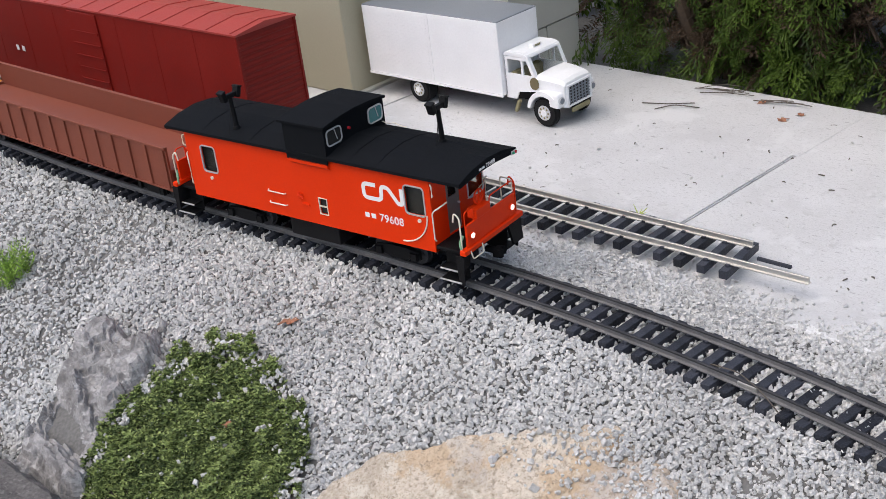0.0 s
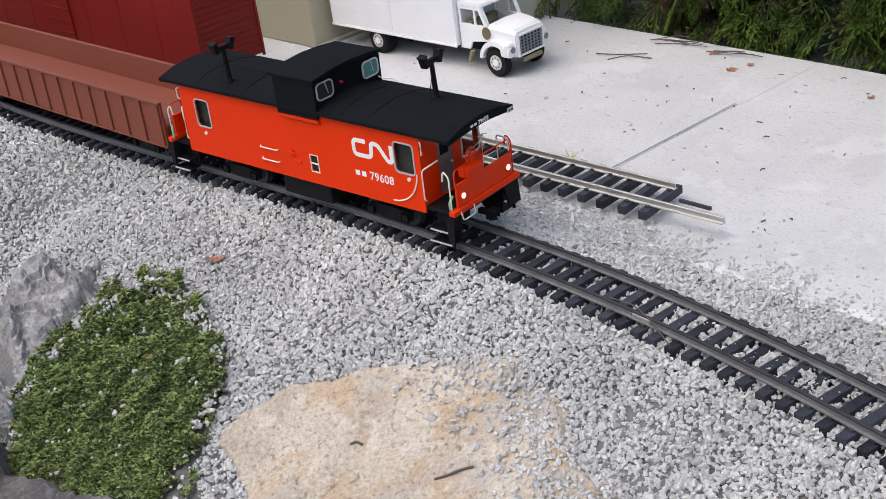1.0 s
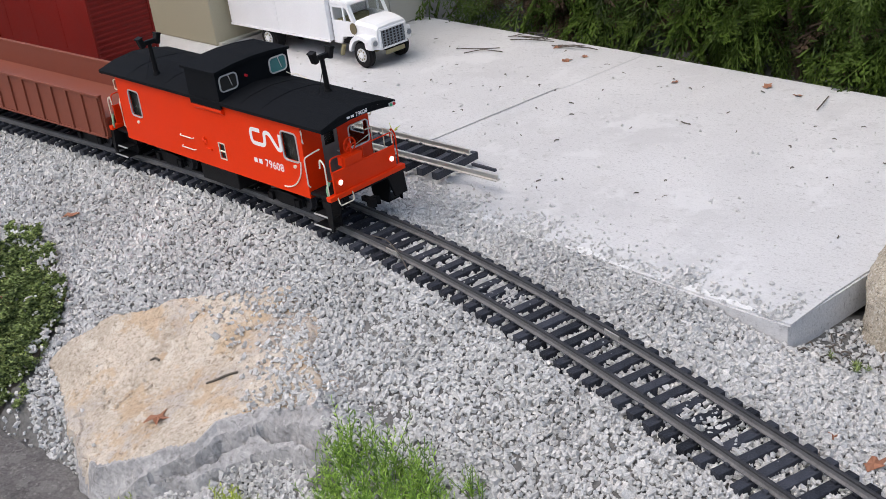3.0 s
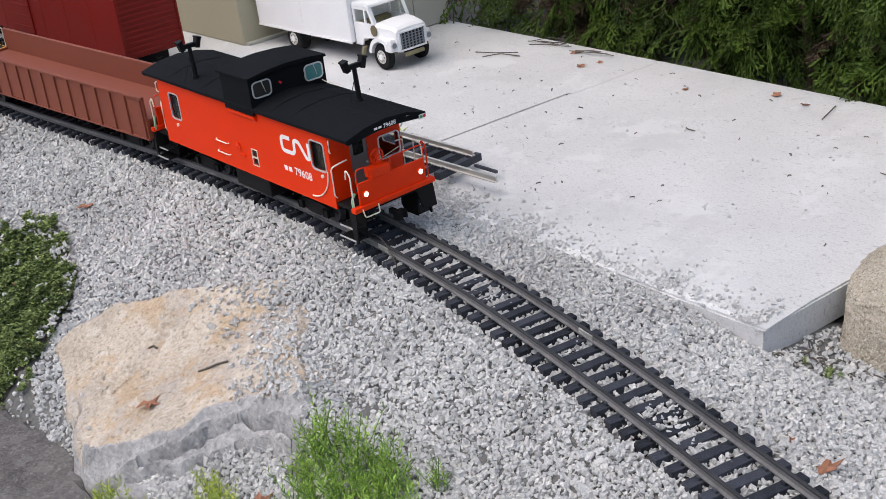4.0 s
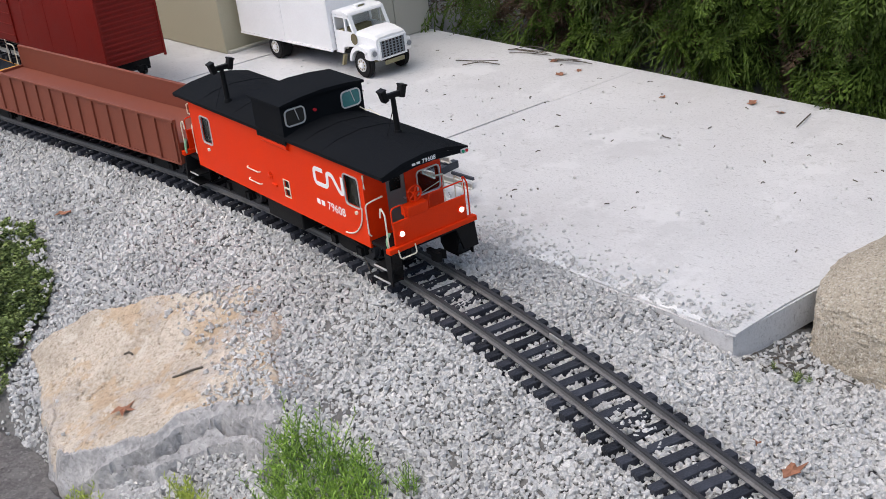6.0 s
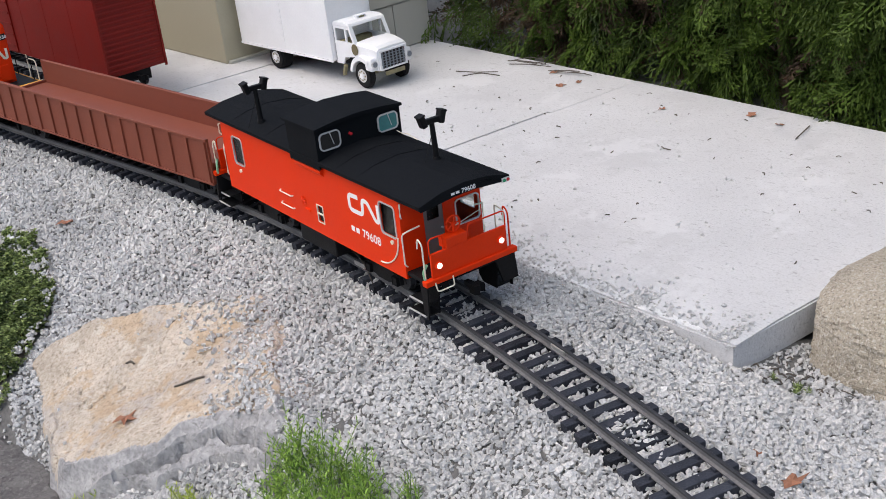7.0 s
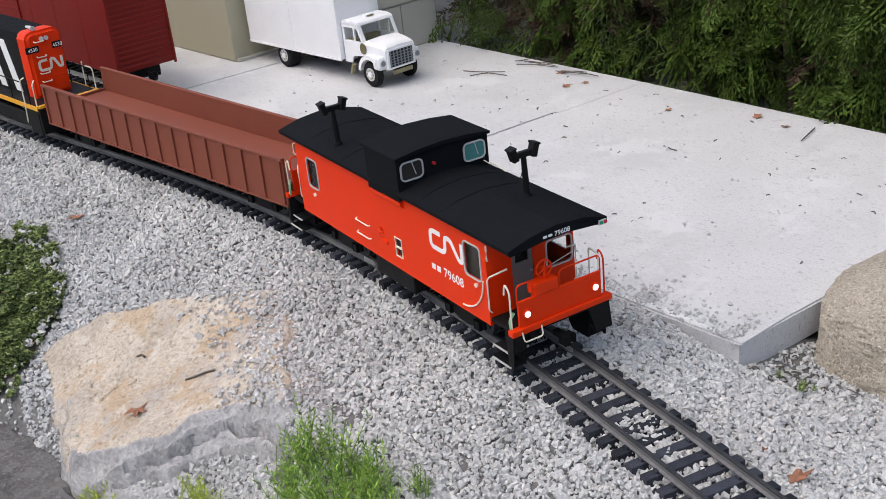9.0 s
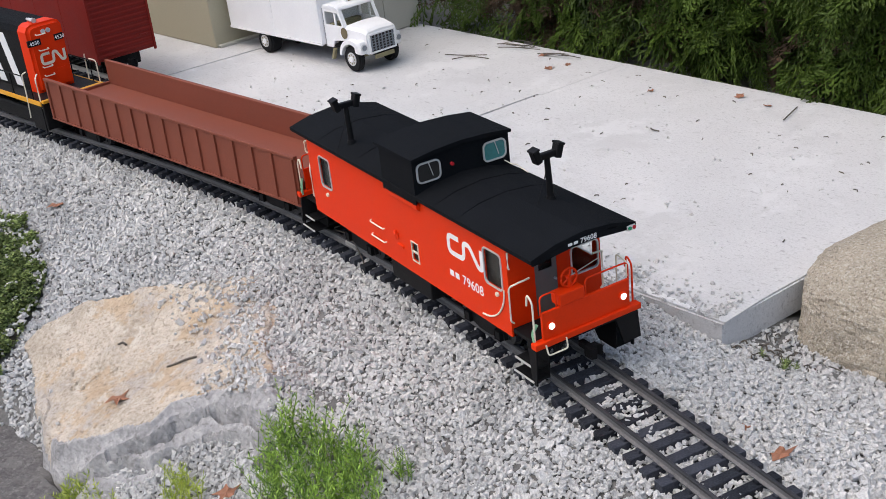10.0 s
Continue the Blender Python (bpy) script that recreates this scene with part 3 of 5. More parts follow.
    prof = [(-RY, 0.1268), (-RY, 0.1305), (-0.030, 0.1375), (0.0, 0.1405), (0.030, 0.1375), (RY, 0.1305), (RY, 0.1268), (0.030, 0.1335), (0.0, 0.1365), (-0.030, 0.1335)]
    roof = part("roof", extrude(bmesh.new(), prof, 0, RX0, RX1), M["roof_black"], c, "matt black roof with a low ridge")
    for x in (RX0 + 0.0005, RX1 - 0.0025):
        part("fascia", extrude(bmesh.new(), [(-RY + 0.002, 0.1245), (-RY + 0.002, 0.1285), (0, 0.1375), (RY - 0.002, 0.1285), (RY - 0.002, 0.1245), (0.012, 0.1285), (-0.012, 0.1285)], 0, x, x + 0.002), M["roof_black"], roof)
    for x in (0.085, 0.125, -0.075, -0.16):
        part("seam", tube(bmesh.new(), [(x, -RY + 0.002, 0.1308), (x, -0.03, 0.1378), (x, 0, 0.1407), (x, 0.03, 0.1378), (x, RY - 0.002, 0.1308)], 0.0004, 5), M["roof_black"], roof)
    # cupola
    CX0, CX1, CY, CZ0, CZ1 = -0.012, 0.0525, 0.0555, 0.1150, 0.1655
    cup = part("cupola", extrude(bmesh.new(), [(-0.050, 0.130), (-CY, 0.120), (-CY, CZ1), (0, CZ1 + 0.004), (CY, CZ1), (CY, 0.120), (0.050, 0.130)], 0, CX0, CX1), M["roof_black"], c, "wide black cupola")
    part("cupola_roof", extrude(bmesh.new(), [(-CY - 0.002, CZ1), (-CY - 0.002, CZ1 + 0.003), (-0.03, CZ1 + 0.0065), (0, CZ1 + 0.008), (0.03, CZ1 + 0.0065), (CY + 0.002, CZ1 + 0.003), (CY + 0.002, CZ1), (0, CZ1 + 0.004)], 0, CX0 - 0.006, CX1 + 0.003), M["roof_black"], cup)
    for s in (-1, 1):
        part("cupola_skirt", extrude(bmesh.new(), [(s * 0.0515, 0.1125), (s * CY, 0.1165), (s * CY, 0.121), (s * 0.0515, 0.121)], 0, CX0 + 0.003, CX1 - 0.001), M["orange"], cup, "orange flare under the cupola")
    for x, s in ((CX1, 1), (CX0, -1)):
        for y0, y1, cover in ((-0.050, -0.026, "shade_in"), (0.026, 0.050, "teal")):
            z0, z1 = 0.1425, 0.1600
            f = part("cupola_window", round_ring(bmesh.new(), 0, x - 0.0010, 0.0022, y0, y1, z0, z1, 0.0017, 0.0042), M["silver"], cup, "silver framed cupola window")
            # opaque panes; the near-black one paints the cupola's inner shade
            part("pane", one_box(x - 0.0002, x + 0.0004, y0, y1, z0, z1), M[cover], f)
            part("wiper", tube(bmesh.new(), [(x + s * 0.0016, (y0 + y1) / 2, z1 + 0.001), (x + s * 0.0016, (y0 + y1) / 2 + 0.004, z0 + 0.004)], 0.0005, 5), M["silver"], f)
    part("marker_lens", cyl(bmesh.new(), (CX1, -0.012, 0.152), (CX1 + 0.003, -0.012, 0.152), 0.0018, 8), M["red_lens"], cup)
    part("roof_cable", tube(bmesh.new(), rounded([(0.054, 0.048, 0.138), (0.060, 0.052, 0.134), (0.072, 0.050, 0.138), (0.078, 0.054, 0.133), (0.088, 0.052, 0.1335)], 0.004), 0.0006, 5), M["cream"], roof)
    # lamp masts
    for x, y in ((0.163, 0.024), (-0.112, -0.036)):
        zb = 0.1405 - abs(y) * 0.11
        zt = zb + 0.041
        m = part("lamp_mast", cyl(bmesh.new(), (x, y, zb), (x - 0.002, y, zt), 0.0034, 12, 0.0027), M["black"], c, "black twin floodlight mast")
        part("mast_foot", cyl(bmesh.new(), (x, y, zb - 0.001), (x, y, zb + 0.003), 0.0052, 12, 0.0042), M["black"], m)
        part("crossbar", box(bmesh.new(), x - 0.005, x + 0.001, y - 0.012, y + 0.012, zt - 0.002, zt + 0.004, 0.0012), M["black"], m)
        for q in (-1, 1):
            at = Matrix.Translation((x - 0.002, y + q * 0.0118, zt + 0.002)) @ Matrix.Rotation(radians(-17 * q), 4, "X")
            lamp = part("floodlight", box(bmesh.new(), -0.0048, 0.0048, -0.0034, 0.0034, -0.0062, 0.0078, 0.0014, at), M["black"], m)
            part("floodlight_rim", box(bmesh.new(), -0.0054, 0.0054, -0.0040, 0.0040, 0.0062, 0.0084, 0.0008, at), M["black"], lamp)
        part("stay", tube(bmesh.new(), [(x - 0.002, y, zb + 0.030), (x + 0.005, y - 0.020, zb - 0.002)], 0.0005, 5), M["black"], m)
    # end platforms
    for s, x in ((1, X1), (-1, X0)):
        xe = 0.2405 * s if s > 0 else -0.2285
        lo, hi = sorted((x, xe))
        p = part("platform", box(bmesh.new(), lo, hi, -0.050, 0.050, 0.0405, 0.0445, 0.0005), M["black"], c)
        bx = sorted((xe - s * 0.0030, xe))
        part("end_beam", box(bmesh.new(), bx[0], bx[1], -0.0480, 0.0480, 0.0500, 0.0765, 0.0006), M["orange"], p, "orange end panel")
        bx = sorted((xe - s * 0.005, xe + s * 0.003))
        part("bumper_bar", box(bmesh.new(), bx[0], bx[1], -0.0585, 0.0585, 0.0440, 0.0500, 0.0008), M["orange"], p)
        for y in (-0.0397, 0.0397):
            h = part("headlight", cyl(bmesh.new(), (xe - s * 0.001, y, 0.0625), (xe + s * 0.0025, y, 0.0625), 0.0030, 14), M["lamp"] if s > 0 else M["white"], p, "small round headlight")
            part("bezel", cyl(bmesh.new(), (xe - s * 0.001, y, 0.0625), (xe + s * 0.0015, y, 0.0625), 0.0045, 14), M["orange"], h)
        part("brake_box", box(bmesh.new(), *sorted((xe - s * 0.012, xe + s * 0.001)), -0.0290, -0.0020, 0.0765, 0.0880, 0.0010), M["orange"], p)
        bm = bmesh.new()
        n = 18
        cx, cy, cz = xe - s * 0.006, -0.0130, 0.0975
        pts = [(cx, cy + 0.0085 * math.cos(2 * math.pi * k / n), cz + 0.0085 * math.sin(2 * math.pi * k / n)) for k in range(n + 1)]
        tube(bm, pts, 0.0010, 6)
        for k in range(5):
            a = 2 * math.pi * k / 5
            cyl(bm, (cx, cy, cz), (cx, cy + 0.0085 * math.cos(a), cz + 0.0085 * math.sin(a)), 0.0008, 5)
        cyl(bm, (cx - 0.002, cy, cz), (cx + 0.002, cy, cz), 0.002, 8)
        part("brake_wheel", bm, M["orange"], p, "orange spoked hand brake wheel")
        part("brake_post", cyl(bmesh.new(), (cx, cy, 0.087), (cx, cy, cz), 0.0014, 8), M["orange"], p)
        for y0, y1, z1 in ((-0.048, -0.031, 0.0925), (0.001, 0.0485, 0.0925)):
            pts = rounded([(xe - s * 0.002, y0, 0.074), (xe - s * 0.002, y0, z1), (xe - s * 0.002, y1, z1), (xe - s * 0.002, y1, 0.074)], 0.005)
            part("railing", tube(bmesh.new(), pts, 0.0008, 6), M["orange"], p)
        for q in (-1, 1):
            y = q * 0.0545
            pts = rounded([(xe - s * 0.004, y, 0.047), (xe - s * 0.004, y, 0.088), (xe - s * 0.011, y, 0.094), (xe - s * 0.013, y, 0.082)], 0.005)
            part("grab_rail", tube(bmesh.new(), pts, 0.0010, 6), M["cream"] if q < 0 else M["orange"], p, "bent wire grab rail")
            if q > 0:
                part("grab_rail", tube(bmesh.new(), rounded([(xe - s * 0.002, 0.047, 0.079), (xe - s * 0.002, 0.047, 0.0935), (xe - s * 0.020, 0.050, 0.0935), (xe - s * 0.020, 0.050, 0.060)], 0.004), 0.0009, 6), M["cream"], p)
            pts = rounded([(x + s * 0.001, q * 0.049, 0.050), (x + s * 0.001, q * 0.052, 0.053), (x + s * 0.001, q * 0.052, 0.087), (x + s * 0.008, q * 0.047, 0.092), (x + s * 0.010, q * 0.035, 0.094)], 0.004)
            part("corner_grab", tube(bmesh.new(), pts, 0.0009, 6), M["cream"], c, "bent cream wire handhold")
            part("eave_hook", tube(bmesh.new(), rounded([(x + s * 0.002, q * 0.0505, 0.105), (x + s * 0.004, q * 0.0525, 0.107), (x + s * 0.004, q * 0.0525, 0.119), (x + s * 0.001, q * 0.0505, 0.120)], 0.003), 0.0009, 6), M["cream"], c)
            # steps
            st = part("step_side", extrude(bmesh.new(), [(x + s * 0.004, 0.0405), (x + s * 0.004, 0.012), (x + s * 0.010, 0.004), (x + s * 0.034, 0.004), (x + s * 0.038, 0.0405)], 1, q * 0.038 - 0.0008, q * 0.038 + 0.0008), M["black"], p)
            part("step_side", extrude(bmesh.new(), [(x + s * 0.030, 0.0405), (x + s * 0.032, 0.012), (x + s * 0.036, 0.004), (x + s * 0.039, 0.004), (x + s * 0.042, 0.0405)], 1, q * 0.0545 - 0.0008, q * 0.0545 + 0.0008), M["black"], p)
            for z, y1 in ((0.0060, 0.0555), (0.0190, 0.0535)):
                lim = sorted((q * 0.038, q * y1))
                part("tread", box(bmesh.new(), *sorted((x + s * 0.006, x + s * 0.036)), lim[0], lim[1], z, z + 0.0016, 0.0003), M["black"], st)
                ed = sorted((q * y1, q * (y1 + 0.0012)))
                part("tread_edge", one_box(*sorted((x + s * 0.006, x + s * 0.036)), ed[0], ed[1], z + 0.0004, z + 0.0020), M["silver"], st, "pale worn step edge")
            part("plow_plate", extrude(bmesh.new(), [(q * 0.030, 0.044), (q * 0.056, 0.044), (q * 0.059, 0.014), (q * 0.040, 0.014)], 0, xe - s * 0.003, xe + s * 0.0005) if q * s > 0 else one_box(*sorted((xe - s * 0.004, xe)), *sorted((q * 0.030, q * 0.036)), 0.030, 0.044), M["black"], p)
        part("lift_lever", tube(bmesh.new(), rounded([(xe + s * 0.003, -0.048, 0.047), (xe + s * 0.005, -0.047, 0.037), (xe + s * 0.005, -0.026, 0.037), (xe + s * 0.003, -0.026, 0.047)], 0.003), 0.0008, 6), M["cream"], p)
        part("air_hose", tube(bmesh.new(), rounded([(xe - s * 0.004, -0.0545, 0.047), (xe - s * 0.006, -0.055, 0.058), (xe - s * 0.003, -0.052, 0.066)], 0.004), 0.0016, 6), M["green_wire"], p, "pale green hose")
        coupler(c, xe - s * 0.012, s)
        lamp = part("marker_lamp", box(bmesh.new(), *sorted((xe - s * 0.004, xe + s * 0.0025)), 0.0465, 0.0560, 0.1235, 0.1295, 0.0012), M["silver"], roof, "twin marker lamp")
        for y, k in ((0.0490, "green_lens"), (0.0538, "red_lens")):
            part("lens", cyl(bmesh.new(), (xe + s * 0.002, y, 0.1265), (xe + s * 0.0036, y, 0.1265), 0.0017, 10), M[k], lamp)
    # sides: handholds, emblem, writing
    for s in (-1, 1):
        y = s * (HW + 0.0010)
        for z in (0.0525, 0.0680):
            part("handhold", tube(bmesh.new(), rounded([(-0.058, s * HW, z + 0.001), (-0.057, y + s * 0.0016, z), (-0.030, y + s * 0.0016, z), (-0.029, s * HW, z)], 0.001), 0.0008, 6), M["cream"], c, "cream wire handhold")
        bm = bmesh.new()
        for k in range(8):
            a = 2 * math.pi * k / 8
            cyl(bm, (-0.004, y, 0.070), (-0.004 + 0.005 * math.cos(a), y, 0.070 + 0.005 * math.sin(a)), 0.0009, 5)
        box(bm, -0.003, 0.009, y - 0.001, y + 0.001, 0.0585, 0.061)
        part("valve_wheel", bm, M["orange"], c)
        a0 = [(0.190 - 0.039 * (1 - math.cos(t)), s * (HW + 0.0008), 0.081 - 0.0385 * math.sin(t)) for t in np.linspace(0, math.pi / 2, 10)]
        part("curved_handhold", tube(bmesh.new(), a0, 0.0009, 6), M["cream"], c, "curved cream handhold")
        for x, z in ((0.1785, 0.0730), (-0.158, 0.0665)):
            f = part("drain_cap", cyl(bmesh.new(), (x, s * HW, z), (x, y + s * 0.001, z), 0.0022, 10), M["cream"], c)
        m = Matrix(((1 if s < 0 else -1, 0, 0, 0), (0, 0, s, y - s * 0.0012), (0, 1, 0, 0), (0, 0, 0, 1)))
        x0 = 0.0965 if s < 0 else -0.157
        e = [(0.0215, 0.1055), (0.0030, 0.1055), (0.0030, 0.0880), (0.0285, 0.0880), (0.0300, 0.1055), (0.0395, 0.1055), (0.0530, 0.0880), (0.0590, 0.0880), (0.0590, 0.1075)]
        part("emblem", ribbon(bmesh.new(), rounded([(x0 + u, v, 0) for u, v in e], 0.006, 5), 0.0052, m), M["white"], c, "white ribbon-shaped emblem")
        bars = bmesh.new()
        for u in (0.0005, 0.0100):
            box(bars, u + x0, u + x0 + 0.0066, 0.0622, 0.0682, 0, 0.0004, 0, m)
        part("mark_bars", bars, M["white"], c, "white painted bars")
        lettering("road_number", "79608", 0.0138, m @ Matrix.Translation((x0 + 0.0220, 0.0605, 0.0001)), M["white"], c, "white painted number")
    m = Matrix(((0, 0, 1, RX1 - 0.0006), (1, 0, 0, 0), (0, 1, 0, 0), (0, 0, 0, 1)))
    lettering("roof_number", "79608", 0.0068, m @ Matrix.Translation((-0.004, 0.1296, 0.0001)), M["white"], roof, "small white number")
    bars = bmesh.new()
    for u in (-0.0170, -0.0110):
        box(bars, u, u + 0.0042, 0.1308, 0.1332, 0, 0.0006, 0, m)
    part("roof_mark_bars", bars, M["white"], roof)
    # underframe
    part("underframe", one_box(-0.19, 0.19, -0.018, 0.018, 0.024, ZB, 0.001), M["black"], c)
    part("equipment_box", box(bmesh.new(), -0.035, 0.045, -0.046, -0.014, 0.010, ZB, 0.0015), M["black"], c)
    part("equipment_box", box(bmesh.new(), -0.045, 0.035, 0.014, 0.046, 0.010, ZB, 0.0015), M["black"], c)
    part("air_tank", cyl(bmesh.new(), (0.055, 0.03, 0.024), (0.09, 0.03, 0.024), 0.008, 14), M["black"], c)
    sets = bogie(c, -0.125) + bogie(c, 0.125)
    return c, sets


# ---- the low-sided gondola ----
def build_gondola():
    g = thing("gondola_wagon", "oxide brown low-sided model gondola wagon, empty", "railway wagon")
    L, HW = 0.3015, 0.0525
    part("floor", box(bmesh.new(), -L, L, -HW + 0.003, HW - 0.003, 0.048, 0.056, 0.0006), M["brown"], g)
    for s in (-1, 1):
        y0, y1 = sorted((s * HW, s * (HW - 0.003)))
        wl = part("side", extrude(bmesh.new(), [(-L, 0.031), (L, 0.031), (L, 0.092), (-L, 0.092)], 1, y0, y1), M["brown"], g)
        part("top_chord", box(bmesh.new(), -L, L, min(s * (HW - 0.0035), s * (HW + 0.0022)), max(s * (HW - 0.0035), s * (HW + 0.0022)), 0.0895, 0.0935, 0.0007), M["brown"], wl)
        part("bottom_chord", box(bmesh.new(), -L, L, min(s * HW, s * (HW + 0.0016)), max(s * HW, s * (HW + 0.0016)), 0.030, 0.0335, 0.0005), M["brown"], wl)
        for k in range(16):
            x = -L + 0.006 + k * (2 * L - 0.012) / 15
            part("rib", extrude(bmesh.new(), [(x - 0.0022, 0.0335), (x + 0.0022, 0.0335), (x + 0.0026, 0.0895), (x - 0.0026, 0.0895)], 1, *sorted((s * HW, s * (HW + 0.0026)))), M["brown"], wl)
    for s in (-1, 1):
        part("end_sill", box(bmesh.new(), *sorted((s * L, s * (L - 0.004))), -HW + 0.003, HW - 0.003, 0.031, 0.060, 0.0006), M["brown"], g)
        coupler(g, s * (L - 0.008), s)
        part("corner_grab", tube(bmesh.new(), rounded([(s * (L + 0.001), -0.044, 0.036), (s * (L + 0.004), -0.044, 0.038), (s * (L + 0.004), -0.044, 0.052), (s * (L + 0.001), -0.044, 0.054)], 0.002), 0.0007, 5), M["brown"], g)
    part("centre_sill", one_box(-L + 0.01, L - 0.01, -0.014, 0.014, 0.022, 0.048, 0.001), M["black"], g)
    for k in range(7):
        x = -0.24 + 0.08 * k
        part("cross_bearer", one_box(x - 0.002, x + 0.002, -HW + 0.003, HW - 0.003, 0.036, 0.048), M["black"], g)
    sets = bogie(g, -0.225) + bogie(g, 0.225)
    return g, sets


# ---- the locomotive ----
def build_locomotive():
    """Its front end is at x = 0.29."""
    e = thing("diesel_locomotive", "model diesel locomotive with an orange nose and black hood", "locomotive")
    HW = 0.029
    zt = 0.160
    hood = [(-HW, 0.056), (-HW, zt - 0.010), (-HW + 0.004, zt - 0.003), (-HW + 0.011, zt), (HW - 0.011, zt), (HW - 0.004, zt - 0.003), (HW, zt - 0.010), (HW, 0.056)]
    X = 0.246
    h = part("hood", extrude(bmesh.new(), hood, 0, -0.10, X - 0.029), M["black"], e, "black hood")
    nose = extrude(bmesh.new(), [(y * 1.03, (z - 0.056) * 1.01 + 0.056) for y, z in hood], 0, X - 0.030, X)
    bmesh.ops.bevel(nose, geom=[q for q in nose.edges if all(v.co.x > X - 1e-5 for v in q.verts)], offset=0.005, segments=3, affect="EDGES")
    n = part("nose", nose, M["orange"], e, "orange nose with rounded edges")
    part("hood_roof", extrude(bmesh.new(), [(-HW - 0.0008, zt - 0.0115), (-HW + 0.0035, zt - 0.0025), (-HW + 0.0105, zt + 0.001), (HW - 0.0105, zt + 0.001), (HW - 0.0035, zt - 0.0025), (HW + 0.0008, zt - 0.0115)], 0, -0.10, X - 0.028), M["roof_black"], h)
    for s in (-1, 1):
        for k in range(6):
            x = 0.170 - k * 0.055
            part("white_stripe", extrude(bmesh.new(), [(x, 0.060), (x + 0.022, 0.060), (x - 0.006, 0.142), (x - 0.028, 0.142)], 1, *sorted((s * HW, s * (HW + 0.0006)))), M["white"], h, "slanted white stripe")
        board = part("number_board", box(bmesh.new(), X - 0.003, X + 0.0012, s * 0.0235 - 0.009 if s < 0 else 0.0115, s * 0.0235 + 0.0125 if s < 0 else 0.0265, 0.129, 0.139, 0.0008), M["black"], n, "black number board")
        m = Matrix(((0, 0, 1, X + 0.0013), (1, 0, 0, 0), (0, 1, 0, 0), (0, 0, 0, 1)))
        lettering("board_number", "4530", 0.0078, m @ Matrix.Translation((-0.0300 if s < 0 else 0.0120, 0.1312, 0)), M["white"], board, "white number")
    for y in (-0.0042, 0.0042):
        part("headlamp", cyl(bmesh.new(), (X - 0.001, y, 0.148), (X + 0.002, y, 0.148), 0.0036, 12), M["silver"], n)
    for z in (0.078, 0.0915, 0.118, 0.142):
        part("ladder_rung", tube(bmesh.new(), rounded([(X, -0.017, z + 0.004), (X + 0.004, -0.017, z + 0.003), (X + 0.004, -0.002, z + 0.003), (X, -0.002, z + 0.004)], 0.002), 0.0009, 6), M["cream"], n)
    m = Matrix(((0, 0, 1, X + 0.0005), (1, 0, 0, 0), (0, 1, 0, 0), (0, 0, 0, 1)))
    em = [(-0.002, 0.114), (-0.016, 0.114), (-0.016, 0.099), (0.003, 0.099), (0.004, 0.114), (0.009, 0.114), (0.017, 0.099), (0.022, 0.099), (0.022, 0.115)]
    part("emblem", ribbon(bmesh.new(), rounded([(u, v, 0) for u, v in em], 0.005, 5), 0.0042, m), M["cream"], n, "pale ribbon-shaped emblem")
    part("nose_door", box(bmesh.new(), X, X + 0.0012, 0.004, 0.020, 0.062, 0.088, 0.0004), M["orange"], n)
    part("horn", cyl(bmesh.new(), (X - 0.03, -0.010, zt + 0.005), (X - 0.008, -0.010, zt + 0.005), 0.002, 8, 0.004), M["silver"], h)
    d = part("walkway", box(bmesh.new(), -0.29, 0.285, -0.052, 0.052, 0.050, 0.056, 0.0006), M["black"], e)
    for s in (-1, 1):
        part("yellow_sill", box(bmesh.new(), -0.29, 0.285, *sorted((s * 0.052, s * 0.0535)), 0.0495, 0.0565), M["yellow"], d, "yellow edge stripe")
        for k in range(7):
            x = 0.262 - k * 0.062
            part("stanchion", tube(bmesh.new(), [(x, s * 0.0515, 0.056), (x, s * 0.0515, 0.090)], 0.0009, 6), M["black"], d)
        part("handrail", tube(bmesh.new(), [(0.262, s * 0.0515, 0.090), (-0.12, s * 0.0515, 0.090)], 0.0009, 6), M["black"], d)
        part("white_handrail", tube(bmesh.new(), rounded([(0.284, s * 0.050, 0.024), (0.283, s * 0.0515, 0.060), (0.283, s * 0.0515, 0.092), (0.276, s * 0.044, 0.096)], 0.006), 0.0011, 6), M["cream"], d, "white bent handrail")
        part("white_handrail", tube(bmesh.new(), rounded([(0.240, s * 0.053, 0.024), (0.246, s * 0.0535, 0.060), (0.246, s * 0.0535, 0.094), (0.254, s * 0.050, 0.098)], 0.006), 0.0011, 6), M["cream"], d, "white bent handrail")
        part("step_block", box(bmesh.new(), 0.248, 0.284, *sorted((s * 0.040, s * 0.053)), 0.010, 0.050, 0.001), M["black"], d)
        part("side_frame", box(bmesh.new(), 0.10, 0.235, *sorted((s * 0.034, s * 0.042)), 0.010, 0.034, 0.003), M["black"], e)
    part("pilot", box(bmesh.new(), 0.284, 0.290, -0.052, 0.052, 0.012, 0.054, 0.001), M["black"], e)
    part("yellow_edge", box(bmesh.new(), 0.2855, 0.2925, -0.052, 0.052, 0.054, 0.0585, 0.0005), M["yellow"], e, "yellow platform edge")
    part("fuel_tank", box(bmesh.new(), -0.09, 0.09, -0.040, 0.040, 0.010, 0.050, 0.006), M["black"], e)
    part("cab", box(bmesh.new(), -0.20, -0.10, -0.050, 0.050, 0.056, 0.165, 0.005), M["orange"], e)
    part("rear_hood", box(bmesh.new(), -0.27, -0.20, -HW, HW, 0.056, 0.130, 0.005), M["black"], e)
    coupler(e, 0.282, 1)
    coupler(e, -0.285, -1)
    sets = bogie(e, -0.19) + bogie(e, 0.165)
    return e, sets


